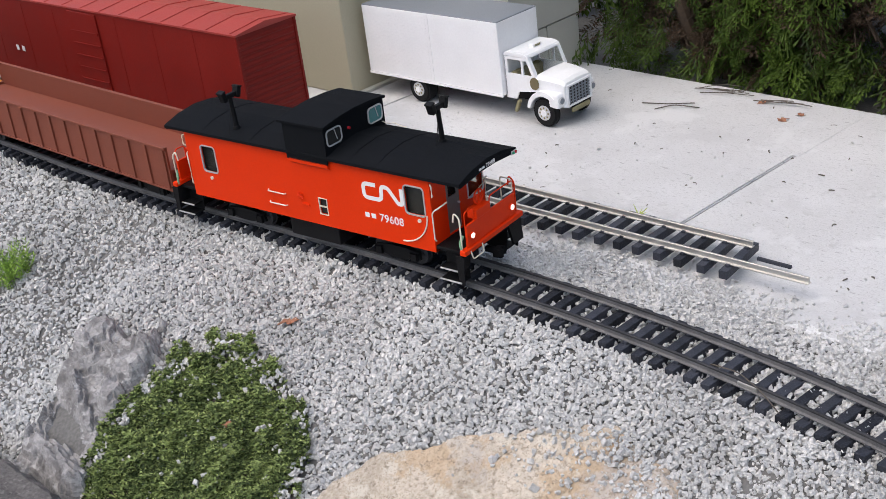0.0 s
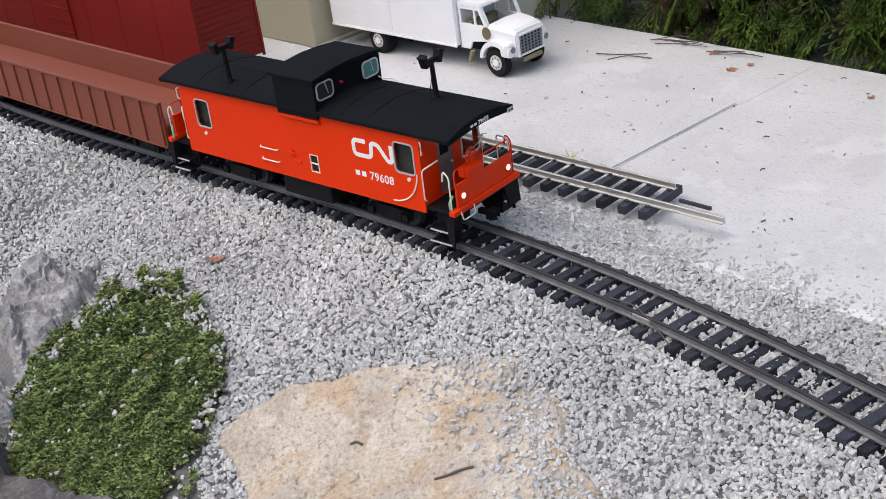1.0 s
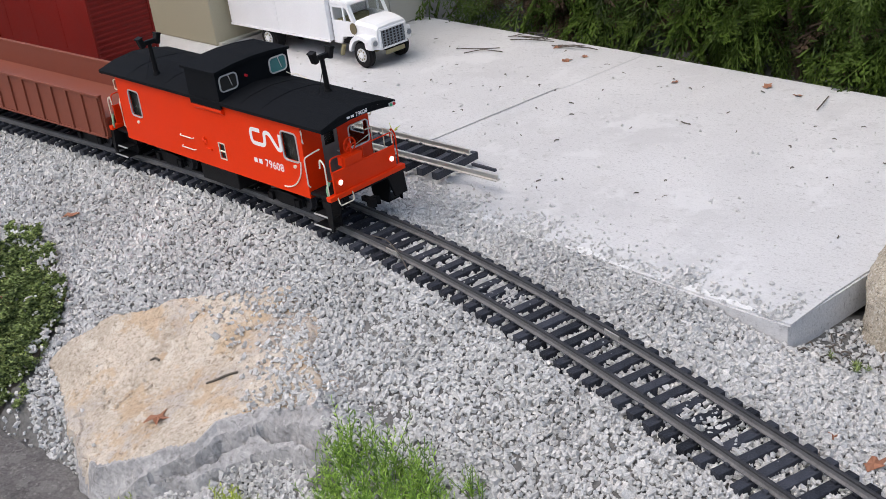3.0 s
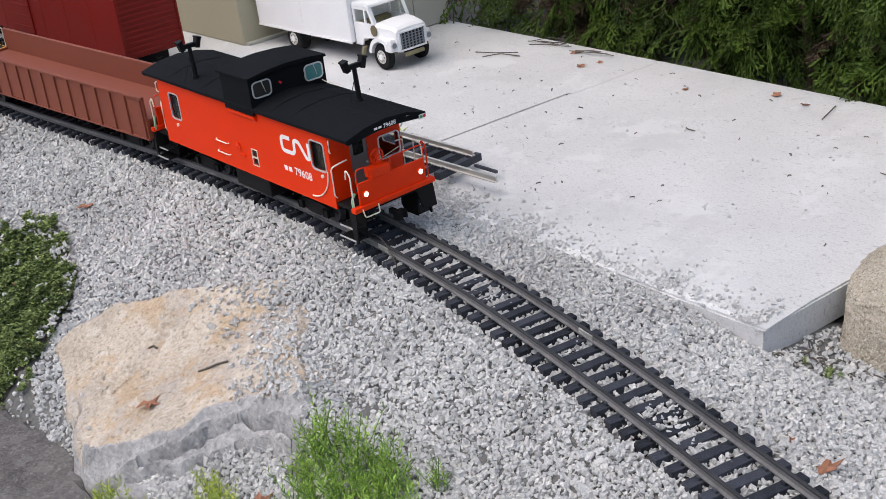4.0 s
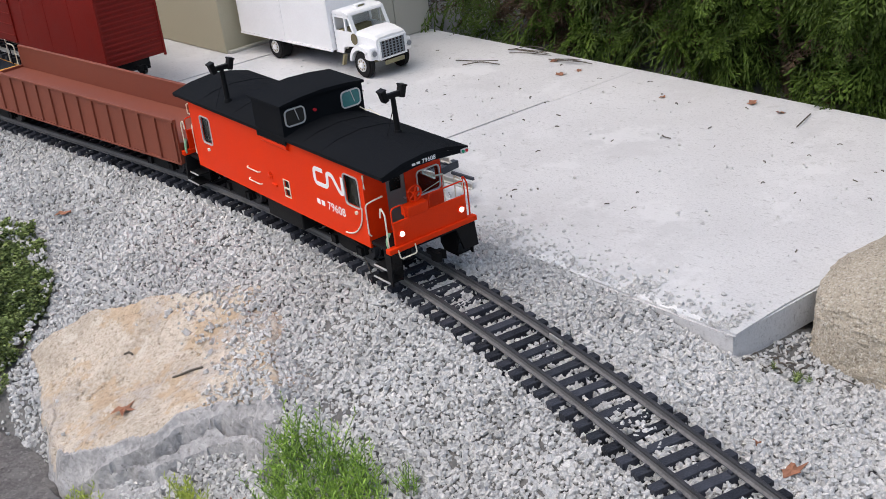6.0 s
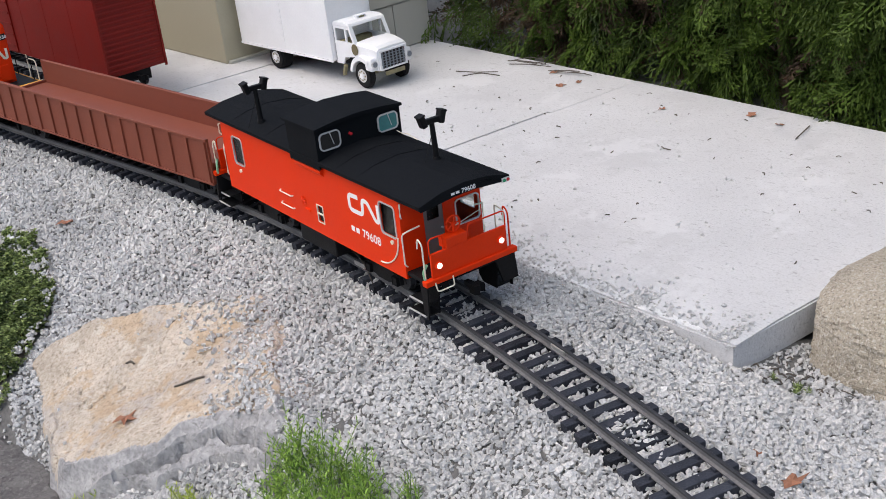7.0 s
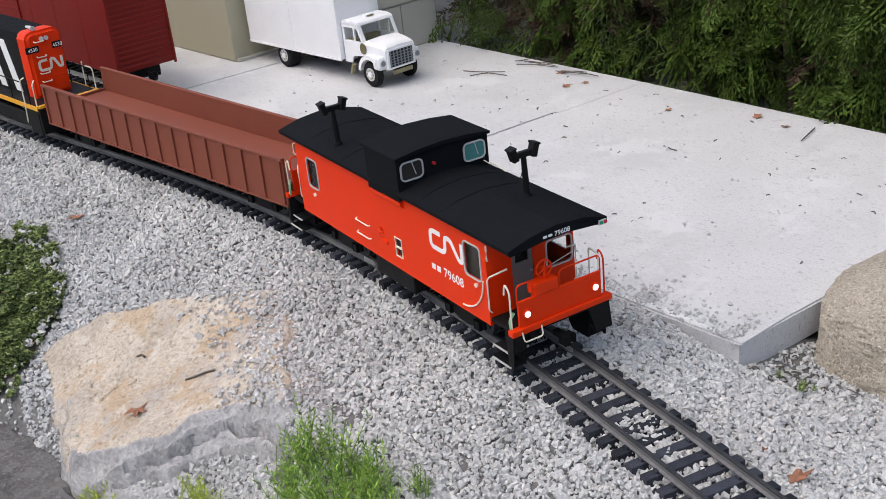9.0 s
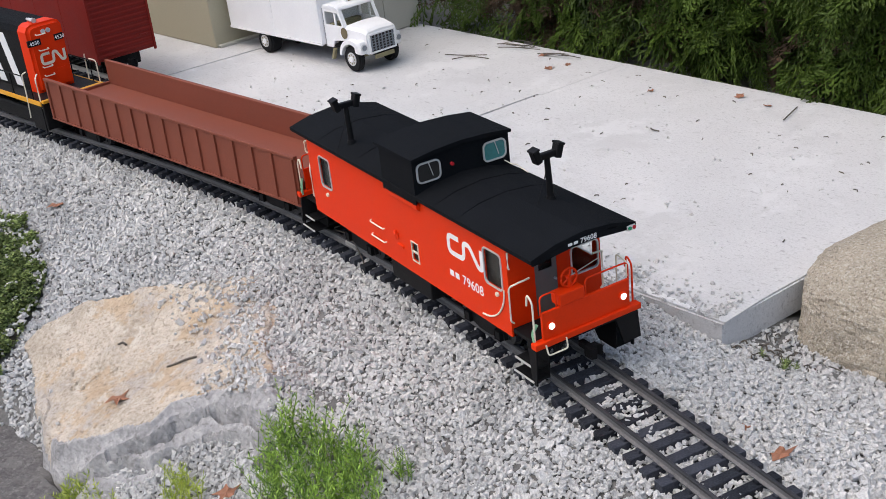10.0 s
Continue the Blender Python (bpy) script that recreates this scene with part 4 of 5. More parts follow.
# ---- the parked boxcar ----
def build_boxcar():
    b = thing("boxcar", "dark red model boxcar with ribbed ends parked on the siding", "railway wagon")
    L, HW, Z0, Z1 = 0.43, 0.0590, 0.0365, 0.1815
    part("body", one_box(-L, L, -HW, HW, Z0, Z1, 0.001), M["boxcar_red"], b)
    for s in (-1, 1):
        for k in range(14):
            z = Z0 + 0.008 + k * 0.0096
            bm = extrude(bmesh.new(), [(s * L, z - 0.0034), (s * (L + 0.0012), z - 0.0016), (s * (L + 0.0012), z + 0.0016), (s * L, z + 0.0034)], 1, -HW + 0.004, HW - 0.004)
            part("end_rib", bm, M["boxcar_red"], b)
        for q in (-1, 1):
            part("corner_post", one_box(*sorted((s * (L - 0.001), s * (L + 0.0026))), *sorted((q * (HW - 0.0035), q * (HW + 0.0010))), Z0 - 0.004, Z1, 0.0005), M["boxcar_red"], b)
            for k in range(3):
                x = s * (0.100 + k * 0.110)
                part("side_rib", one_box(x - 0.0012, x + 0.0012, *sorted((q * HW, q * (HW + 0.0004))), Z0 + 0.002, Z1 - 0.003), M["boxcar_red"], b)
            part("grab_iron", tube(bmesh.new(), [(s * (L + 0.004), q * 0.030, Z0 + 0.03), (s * (L + 0.004), q * 0.046, Z0 + 0.03)], 0.0008, 5), M["boxcar_red"], b)
        coupler(b, s * (L - 0.005), s)
    for q in (-1, 1):
        d = part("sliding_door", one_box(-0.045, 0.045, *sorted((q * HW, q * (HW + 0.0028))), Z0 + 0.004, Z1 - 0.005, 0.0006), M["boxcar_red"], b)
        for k in range(5):
            part("door_rib", one_box(-0.043, 0.043, *sorted((q * (HW + 0.0028), q * (HW + 0.0042))), Z0 + 0.016 + k * 0.022, Z0 + 0.019 + k * 0.022), M["boxcar_red"], d)
    roof = part("roof", extrude(bmesh.new(), [(-HW - 0.002, Z1 - 0.001), (-HW - 0.002, Z1 + 0.002), (0, Z1 + 0.009), (HW + 0.002, Z1 + 0.002), (HW + 0.002, Z1 - 0.001)], 0, -L - 0.004, L + 0.004), M["boxcar_roof"], b, "brighter red roof")
    for k in range(15):
        x = -L + 0.012 + k * (2 * L - 0.024) / 14
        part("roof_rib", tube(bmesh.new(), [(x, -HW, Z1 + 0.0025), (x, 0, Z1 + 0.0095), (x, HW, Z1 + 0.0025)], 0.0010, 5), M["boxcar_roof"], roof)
    m = Matrix(((1, 0, 0, 0), (0, 0, -1, -HW - 0.0014), (0, 1, 0, 0), (0, 0, 0, 1)))
    bars = bmesh.new()
    for x in (-0.266, -0.245):
        box(bars, x, x + 0.010, 0.079, 0.089, 0, 0.0005, 0, m)
    part("mark_bars", bars, M["white"], b, "white painted bars")
    part("underframe", one_box(-L + 0.01, L - 0.01, -0.03, 0.03, 0.020, Z0, 0.001), M["black"], b)
    bogie(b, -0.35)
    bogie(b, 0.37)
    b.matrix_world = pose(-1.383 - L, 0.0785, 0.0293, 0, 0, 1.0)


# ---- the white box truck ----
TYRE = 0.0238


def truck_wheel(parent, x, y, s, dual=False):
    bm = bmesh.new()
    w = 0.026 if dual else 0.0135
    y0, y1 = sorted((y, y - s * w))
    cyl(bm, (x, y0, TYRE), (x, y1, TYRE), TYRE, 28)
    bmesh.ops.bevel(bm, geom=[e for e in bm.edges if len(e.link_faces) == 2 and any(len(f.verts) > 8 for f in e.link_faces)], offset=0.003, segments=2, affect="EDGES")
    w_ = part("wheel", bm, M["tyre"], parent, "black tyre on a pale disc wheel")
    part("rim", cyl(bmesh.new(), (x, y - s * 0.001, TYRE), (x, y + s * 0.0008, TYRE), 0.0122, 22), M["silver"], w_, "pale wheel disc")
    part("hub", cyl(bmesh.new(), (x, y, TYRE), (x, y + s * 0.003, TYRE), 0.0050, 12), M["white"], w_)
    bm = bmesh.new()
    for k in range(8):
        a = 2 * math.pi * k / 8
        cyl(bm, (x + 0.0082 * math.cos(a), y, TYRE + 0.0082 * math.sin(a)), (x + 0.0082 * math.cos(a), y + s * 0.0011, TYRE + 0.0082 * math.sin(a)), 0.0017, 8)
    part("rim_holes", bm, M["chassis"], w_)


def build_truck():
    """x forward from the rear of the van body, y = 0 in the middle."""
    VT = 0.161
    t = thing("box_truck", "white model delivery truck with a tall ribbed van body", "truck")
    W = 0.0495
    v = part("van_body", box(bmesh.new(), -0.006, 0.3045, -W, W, 0.040, VT, 0.0015), M["white"], t)
    part("van_roof", box(bmesh.new(), -0.005, 0.3040, -W + 0.0008, W - 0.0008, VT - 0.001, VT + 0.0018, 0.001), M["roof_grey"], t, "grey van roof")
    for s in (-1, 1):
        for x0, x1 in ((-0.002, 0.146), (0.154, 0.300)):
            for k in range(24):
                z = 0.045 + k * 0.0047
                bm = extrude(bmesh.new(), [(s * W, z), (s * (W + 0.0003), z + 0.0003), (s * (W + 0.0001), z + 0.0045), (s * W, z + 0.0044)], 0, x0, x1)
                part("siding_board", bm, M["white"], v)
        part("side_post", one_box(0.147, 0.153, *sorted((s * W, s * (W + 0.0007))), 0.041, VT - 0.001), M["white"], v)
        part("bottom_rail", one_box(-0.006, 0.3045, *sorted((s * (W - 0.002), s * (W + 0.0014))), 0.0385, 0.0425, 0.0005), M["white"], v)
    part("chassis_rail", one_box(0.01, 0.415, -0.014, 0.014, 0.026, 0.0395, 0.001), M["black"], t)
    # cab
    X0, X1 = 0.332, 0.392
    CW = 0.036
    cab_bm = bmesh.new()
    for s in (-1, 1):
        # lower door panel and pillars round the side windows
        extrude(cab_bm, [(X0, 0.034), (0.352, 0.034), (0.358, 0.046), (X1, 0.050), (X1, 0.0725), (X0, 0.0725)], 1, *sorted((s * CW, s * (CW - 0.0025))))
        for a, b in (((X0, 0.0725), (X0 + 0.007, 0.0725)), ((0.3655, 0.0725), (0.3690, 0.0725))):
            extrude(cab_bm, [a, b, (b[0], 0.099), (a[0], 0.099)], 1, *sorted((s * CW, s * (CW - 0.0025))))
        extrude(cab_bm, [(X1 - 0.006, 0.0725), (X1, 0.0725), (X1 - 0.012, 0.099), (X1 - 0.018, 0.099)], 1, *sorted((s * CW, s * (CW - 0.0025))))
    extrude(cab_bm, [(-CW, 0.034), (CW, 0.034), (CW, 0.099), (-CW, 0.099)], 0, X0, X0 + 0.0022)
    extrude(cab_bm, [(-CW + 0.0025, 0.050), (CW - 0.0025, 0.050), (CW - 0.0025, 0.0725), (-CW + 0.0025, 0.0725)], 0, X1 - 0.0025, X1)
    cab = part("cab", cab_bm, M["white"], t)
    for s in (-1, 1):
        part("window_pillar", extrude(bmesh.new(), [(X1 - 0.0008, 0.0720), (X1 + 0.0004, 0.0720), (X1 - 0.0116, 0.099), (X1 - 0.0128, 0.099)], 1, *sorted((s * (CW - 0.0002), s * (CW - 0.0062)))), M["white"], cab)
        part("window_rail", extrude(bmesh.new(), [(X0 + 0.002, 0.0945), (X1 - 0.010, 0.0945), (X1 - 0.012, 0.0990), (X0 + 0.002, 0.0990)], 1, *sorted((s * (CW + 0.0002), s * (CW - 0.0022)))), M["white"], cab)
    rf = extrude(bmesh.new(), [(X0 - 0.0005, 0.0985), (X0 + 0.001, 0.1035), (X0 + 0.008, 0.1060), (X1 - 0.022, 0.1060), (X1 - 0.013, 0.1030), (X1 - 0.0105, 0.0985)], 1, -CW - 0.0005, CW + 0.0005)
    bmesh.ops.bevel(rf, geom=list(rf.edges), offset=0.0012, segments=2, affect="EDGES")
    part("cab_roof", rf, M["white"], cab)
    part("roof_light", one_box(X1 - 0.034, X1 - 0.024, -0.009, 0.009, 0.1055, 0.1105, 0.001), M["white"], cab)
    part("roof_light_lens", one_box(X1 - 0.0245, X1 - 0.0232, -0.0055, 0.0055, 0.1068, 0.1095), M["chassis"], cab)
    ws = extrude(bmesh.new(), [(X1 - 0.0012, 0.0725), (X1 - 0.0004, 0.0725), (X1 - 0.0124, 0.099), (X1 - 0.0132, 0.099)], 1, -CW + 0.0025, CW - 0.0025)
    part("windscreen", ws, M["glass"], cab).visible_shadow = False
    part("seat", one_box(X0 + 0.004, X0 + 0.018, -0.030, 0.030, 0.046, 0.072, 0.003), M["chassis"], cab)
    # hood and wings
    hood = bmesh.new()
    rows = [(X1 - 0.001, 0.0358, 0.0755), (X1 + 0.022, 0.0338, 0.0745), (X1 + 0.043, 0.0312, 0.0715), (X1 + 0.049, 0.0300, 0.0680)]
    rings = []
    for x, w, z in rows:
        rings.append([hood.verts.new(p) for p in ((x, -w, 0.044), (x, -w, z - 0.006), (x, -w + 0.005, z - 0.0015), (x, 0, z), (x, w - 0.005, z - 0.0015), (x, w, z - 0.006), (x, w, 0.044))])
    for a, b in zip(rings, rings[1:]):
        for i in range(6):
            hood.faces.new((a[i], a[i + 1], b[i + 1], b[i]))
        hood.faces.new((a[6], a[0], b[0], b[6]))
    hood.faces.new(rings[0])
    hood.faces.new(rings[-1][::-1])
    bmesh.ops.recalc_face_normals(hood, faces=hood.faces)
    h = part("hood", hood, M["white"], t, smooth=False)
    XG = X1 + 0.049
    gr = part("grille_frame", ring(bmesh.new(), 0, XG - 0.001, 0.004, -0.0240, 0.0240, 0.0330, 0.0605, 0.0026), M["white"], t)
    # the shade behind the grille, painted as a near-black plate
    part("grille_back", one_box(XG - 0.0030, XG + 0.0004, -0.0240, 0.0240, 0.0330, 0.0605), M["shade_in"], gr)
    for k in range(7):
        y = -0.0210 + k * 0.0070
        part("grille_bar", one_box(XG + 0.0004, XG + 0.0022, y - 0.0009, y + 0.0009, 0.0330, 0.0605), M["roof_grey"], gr)
    for k in range(5):
        z = 0.037 + k * 0.0045
        part("grille_bar", one_box(XG + 0.0004, XG + 0.0018, -0.0240, 0.0240, z - 0.0005, z + 0.0005), M["roof_grey"], gr)
    part("nose_panel", one_box(X1 + 0.030, XG - 0.0005, -0.0290, 0.0290, 0.030, 0.0635, 0.001), M["white"], t)
    for s in (-1, 1):
        arch = []
        cx, cz, ro, ri = 0.3850, 0.0240, 0.0330, 0.0270
        for a in np.linspace(math.radians(172), math.radians(48), 14):
            arch.append((cx + ro * math.cos(a), cz + ro * math.sin(a) * 1.06))
        for a in np.linspace(math.radians(48), math.radians(172), 14):
            arch.append((cx + ri * math.cos(a), cz + ri * math.sin(a)))
        f = part("wing", extrude(bmesh.new(), arch, 1, *sorted((s * 0.0480, s * 0.024))), M["white"], t)
        part("wing_nose", box(bmesh.new(), X1 + 0.026, XG - 0.003, *sorted((s * 0.0245, s * 0.0415)), 0.031, 0.0540, 0.004), M["white"], t)
        lp = part("headlamp", cyl(bmesh.new(), (XG - 0.004, s * 0.0350, 0.0430), (XG - 0.0012, s * 0.0350, 0.0430), 0.0056, 16), M["silver"], t)
        part("lamp_glass", cyl(bmesh.new(), (XG - 0.003, s * 0.0350, 0.0430), (XG - 0.0005, s * 0.0350, 0.0430), 0.0042, 16), M["roof_grey"], lp)
        part("step_bracket", box(bmesh.new(), 0.352, 0.357, *sorted((s * 0.034, s * 0.0405)), 0.014, 0.034, 0.001, Matrix.Translation((0.3545, 0, 0.024)) @ Matrix.Rotation(radians(25), 4, "Y") @ Matrix.Translation((-0.3545, 0, -0.024))), M["chassis"], t)
        bm = extrude(bmesh.new(), [(0.390 + 0.0085 * math.cos(a), 0.0625 + 0.0095 * math.sin(a)) for a in np.linspace(0, 2 * math.pi, 14)[:-1]], 1, *sorted((s * 0.0361, s * 0.0372)))
        part("door_patch", bm, M["olive"], cab, "olive brown oval patch")
        part("door_line", one_box(X0 + 0.0015, X0 + 0.0020, *sorted((s * CW, s * (CW + 0.0003))), 0.036, 0.100), M["roof_grey"], cab)
        truck_wheel(t, 0.3850, s * 0.0460, s)
        truck_wheel(t, 0.110, s * 0.0480, s, True)
    part("bumper", box(bmesh.new(), XG + 0.001, XG + 0.005, -0.019, 0.019, 0.021, 0.0275, 0.001), M["chassis"], t)
    part("front_axle", cyl(bmesh.new(), (0.3850, -0.040, TYRE), (0.3850, 0.040, TYRE), 0.0035, 10), M["chassis"], t)
    part("rear_axle", cyl(bmesh.new(), (0.110, -0.035, TYRE), (0.110, 0.035, TYRE), 0.0055, 10), M["chassis"], t)
    part("drive_shaft", cyl(bmesh.new(), (0.14, 0, 0.024), (0.38, 0, 0.030), 0.0025, 8), M["black"], t)
    # the cab stands taller and wider than the pattern it is drawn to
    grow = Matrix.Translation((0.3050, 0, 0)) @ Matrix.Diagonal((1.045, 1.13, 1.08, 1)) @ Matrix.Translation((-X0, 0, 0))
    fixed = ("van_body", "van_roof", "chassis_rail", "wheel", "wing", "front_axle", "rear_axle", "drive_shaft")
    for ob in t.children:
        if ob.name.split(".")[0] not in fixed:
            for q in (ob, *ob.children):
                q.data.transform(grow)
    t.matrix_world = pose(-1.462, 0.4065, 0.0, 0, 0, 0.4)


# ---- rocks ----
def flat_top(x, y):
    return np.maximum(0.1326 + 0.1443 * x + 0.3281 * y + 0.004, ground_z(x, y) + 0.004)


def fbm(x, y, z, scale, octaves=4):
    out, amp = 0.0, 1.0
    for _ in range(octaves):
        out += amp * noise.noise((x * scale, y * scale, z))
        scale, amp = scale * 2.1, amp * 0.5
    return out


def edge_distance(poly, x, y):
    """Distance outside (above 0) or inside (below 0) of an outline."""
    best = 1e9
    for i in range(len(poly)):
        (xa, ya), (xb, yb) = poly[i], poly[(i + 1) % len(poly)]
        dx, dy = xb - xa, yb - ya
        t = max(0.0, min(1.0, ((x - xa) * dx + (y - ya) * dy) / (dx * dx + dy * dy)))
        best = min(best, math.hypot(x - xa - t * dx, y - ya - t * dy))
    return -best if inside(poly, np.array([x]), np.array([y]))[0] else best


def carved_rock(thing_ob, outline, top, material, side_material, seed, res=0.005, reach=0.07, fall=lambda x, y: 1.5, cracks=(0.014, 0.031, 0.052), detail=0.004, deep=0.10, broken=lambda x: 9.0, wander=0.010):
    """A stone whose top follows the outline; its flanks break off in sheets parted by cracks."""
    xs = np.arange(min(p[0] for p in outline) - reach, max(p[0] for p in outline) + reach, res)
    ys = np.arange(min(p[1] for p in outline) - reach, max(p[1] for p in outline) + reach, res)
    z, dist = np.full((len(ys), len(xs)), -9.0), np.full((len(ys), len(xs)), 1.0)
    for j, y in enumerate(ys):
        for i, x in enumerate(xs):
            d = edge_distance(outline, x, y)
            if d > reach:
                continue
            d += wander * fbm(x, y, seed, 20, 3)
            h = float(top(x, y)) + detail * fbm(x, y, seed + 5.0, 24, 4)
            split = fbm(x * 0.6, y * 1.6, seed + 8.0, 16, 3)
            h -= 0.004 * max(0.0, 1 - abs(split) / 0.045) * (noise.noise((x * 7, y * 7, seed)) > 0.05)
            if d > 0:
                drop = fall(x, y) * d + 0.002 * fbm(x, y, seed + 2.0, 18, 2)
                for n, c in enumerate(cracks if y < broken(x) else ()):
                    line = d - c - 0.014 * fbm(x, y, seed + 11.0 + n, 11, 3)
                    drop += 0.006 * (line > 0) + 0.018 * max(0.0, 1 - abs(line) / 0.0045) * (noise.noise((x * 11, y * 11, seed + n)) > -0.25)
                h -= min(deep, max(0.0, drop + 0.003 * min(1.0, d / 0.004)))
            z[j, i], dist[j, i] = h, d
    gx, gy = np.meshgrid(xs, ys)
    wob = np.array([(noise.noise((a * 90, b * 90, seed)), noise.noise((a * 90, b * 90, seed + 3.0))) for a, b in zip(gx.ravel(), gy.ravel())]) * res * 0.4
    verts = np.stack([gx.ravel() + wob[:, 0], gy.ravel() + wob[:, 1], z.ravel()], -1)
    i = np.arange(gx.size).reshape(gx.shape)
    quads = np.stack([i[:-1, :-1], i[:-1, 1:], i[1:, 1:], i[1:, :-1]], -1).reshape(-1, 4)
    dd = dist.ravel()[quads].mean(1)
    qx, qy = verts[quads].mean(1)[:, 0], verts[quads].mean(1)[:, 1]
    low = (dd > -0.003) & (qy < broken(qx))
    use = (dist.ravel()[quads].max(1) < 0.9) & (z.ravel()[quads].min(1) > -8)
    for name, mask, m in (("top_face", ~low & use, material), ("flank", low & use, side_material)):
        q = quads[mask]
        if len(q):
            ids, inv = np.unique(q, return_inverse=True)
            mesh_of(name, verts[ids], inv.reshape(-1, 4), m, thing_ob)


ROCK_PLAN = [(-0.757, -0.430), (-0.752, -0.395), (-0.721, -0.348), (-0.674, -0.318), (-0.625, -0.284), (-0.575, -0.256), (-0.503, -0.230), (-0.445, -0.250), (-0.400, -0.285), (-0.335, -0.325), (-0.290, -0.352),
             (-0.326, -0.360), (-0.376, -0.380), (-0.410, -0.405), (-0.414, -0.432), (-0.442, -0.452), (-0.465, -0.477), (-0.512, -0.498), (-0.557, -0.500), (-0.620, -0.474), (-0.692, -0.447)]

GREY_PLAN = [(-1.205, -0.410), (-1.185, -0.375), (-1.12, -0.362), (-1.085, -0.390), (-1.085, -0.44), (-1.040, -0.535), (-1.09, -0.565), (-1.165, -0.560), (-1.20, -0.45)]


def build_rocks():
    r = thing("flat_rock", "large flat sandy limestone rock with a broken grey flank", "rock")
    carved_rock(r, ROCK_PLAN, flat_top, M["sandstone"], M["flankstone"], 2.0, 0.0026, 0.085, lambda x, y: 0.62 + 3.4 * max(0.0, min(1.0, (-0.455 - x) / 0.09)), (0.013, 0.030, 0.050), 0.0040, 0.10,
                lambda x: np.where(x > -0.529, -0.487 + 0.74 * (x + 0.529), -0.432 - 0.30 * (x + 0.785)), 0.007)
    g = thing("grey_rock", "jagged grey layered rock at the gravel's edge", "rock")

    def ledges(x, y):
        f = 0.5 + 0.8 * fbm(x * 0.7 + y * 0.5, y * 1.3, 4.0, 12, 3)
        k = math.floor(8 * f)
        return float(ground_z(x, y)) - 0.012 + 0.0065 * (k + min(1.0, (8 * f - k) * 8)) - 0.003 * (8 * f - k)
    carved_rock(g, GREY_PLAN, ledges, M["greystone"], M["greystone"], 4.0, 0.0032, 0.05, lambda x, y: 1.1 + 3.0 * (y < -0.49), (0.010, 0.024), 0.008, 0.09)
    # the brown boulder against the slab's end
    bm = bmesh.new()
    bmesh.ops.create_icosphere(bm, subdivisions=6, radius=1.0)
    for v in bm.verts:
        c = v.co.copy()
        c = Vector([math.copysign(abs(q) ** 0.58, q) for q in c])
        k = 1 + 0.055 * fbm(c.x, c.y, c.z + 3.0, 1.3, 3) + 0.020 * noise.noise(c * 6) + 0.012 * noise.noise(c * 19) + 0.008 * noise.noise(c * 44) + 0.005 * noise.noise(c * 80)
        v.co = Vector((0.152 + 0.142 * c.x * k - 0.010 * c.z, 0.190 + 0.128 * c.y * k + 0.014 * c.z, -0.014 + 0.062 * c.z * k + 0.010 * c.x))
    tagged(part("boulder", bm, M["boulder"]), "rounded brown granite boulder beside the slab's end", "boulder")
    for i, o in enumerate(([(-1.02, -0.60), (-0.80, -0.515), (-0.60, -0.490), (-0.47, -0.525), (-0.45, -0.72), (-1.05, -0.80)], [(-1.50, -0.600), (-1.125, -0.570), (-1.03, -0.575), (-0.97, -0.62), (-1.00, -0.88), (-1.5, -0.90)])):
        k = thing("kerb_stone", "low dark grey stone block below the slope", "stone block", "kerb stones")
        carved_rock(k, o, lambda x, y, i=i: -0.140 + 0.046 * i, M["kerb"], M["kerb"], 17.0 + i, 0.010, 0.04, lambda x, y: 2.5, (0.02,), 0.005, 0.12)


# ---- gravel ----
def inside(poly, x, y):
    c = np.zeros(len(x), bool)
    n = len(poly)
    for i in range(n):
        (xa, ya), (xb, yb) = poly[i], poly[(i + 1) % n]
        hit = ((ya > y) != (yb > y)) & (x < (xb - xa) * (y - ya) / (yb - ya + 1e-12) + xa)
        c ^= hit
    return c


MOSS_PLAN = [(-1.075, -0.395), (-1.03, -0.338), (-0.985, -0.318), (-0.90, -0.330), (-0.845, -0.345), (-0.80, -0.385), (-0.765, -0.45), (-0.76, -0.53), (-0.86, -0.64), (-1.00, -0.64), (-1.065, -0.50)]


def stone_cloud(name, x, y, z, r, rs, material, parent=None):
    """Chunky crushed stones, each a battered block."""
    v = np.array([(a, b, c) for c in (-0.62, 0.62) for a, b in ((-0.62, -0.62), (0.62, -0.62), (0.62, 0.62), (-0.62, 0.62))])
    f = np.array([(0, 2, 1), (0, 3, 2), (4, 5, 6), (4, 6, 7), (0, 1, 5), (0, 5, 4), (1, 2, 6), (1, 6, 5), (2, 3, 7), (2, 7, 6), (3, 0, 4), (3, 4, 7)])
    n = len(x)
    p = v[None] * (1 + rs.uniform(-0.50, 0.34, (n, 8, 3)))
    p *= rs.uniform((0.85, 0.75, 0.65), (1.35, 1.15, 1.0), (n, 3))[:, None]
    q = rs.normal(size=(n, 4))
    q[:, 0] += 0.6
    q /= np.linalg.norm(q, axis=1, keepdims=True)
    w, i, j, k = q.T
    R = np.stack([1 - 2 * (j * j + k * k), 2 * (i * j - k * w), 2 * (i * k + j * w), 2 * (i * j + k * w), 1 - 2 * (i * i + k * k), 2 * (j * k - i * w), 2 * (i * k - j * w), 2 * (j * k + i * w), 1 - 2 * (i * i + j * j)], -1).reshape(n, 3, 3)
    p = np.einsum("nab,nvb->nva", R, p) * r[:, None, None] + np.stack([x, y, z], -1)[:, None]
    faces = (f[None] + 8 * np.arange(n)[:, None, None]).reshape(-1, 3)
    ob = mesh_of(name, p.reshape(-1, 3), faces, material, parent)
    return ob


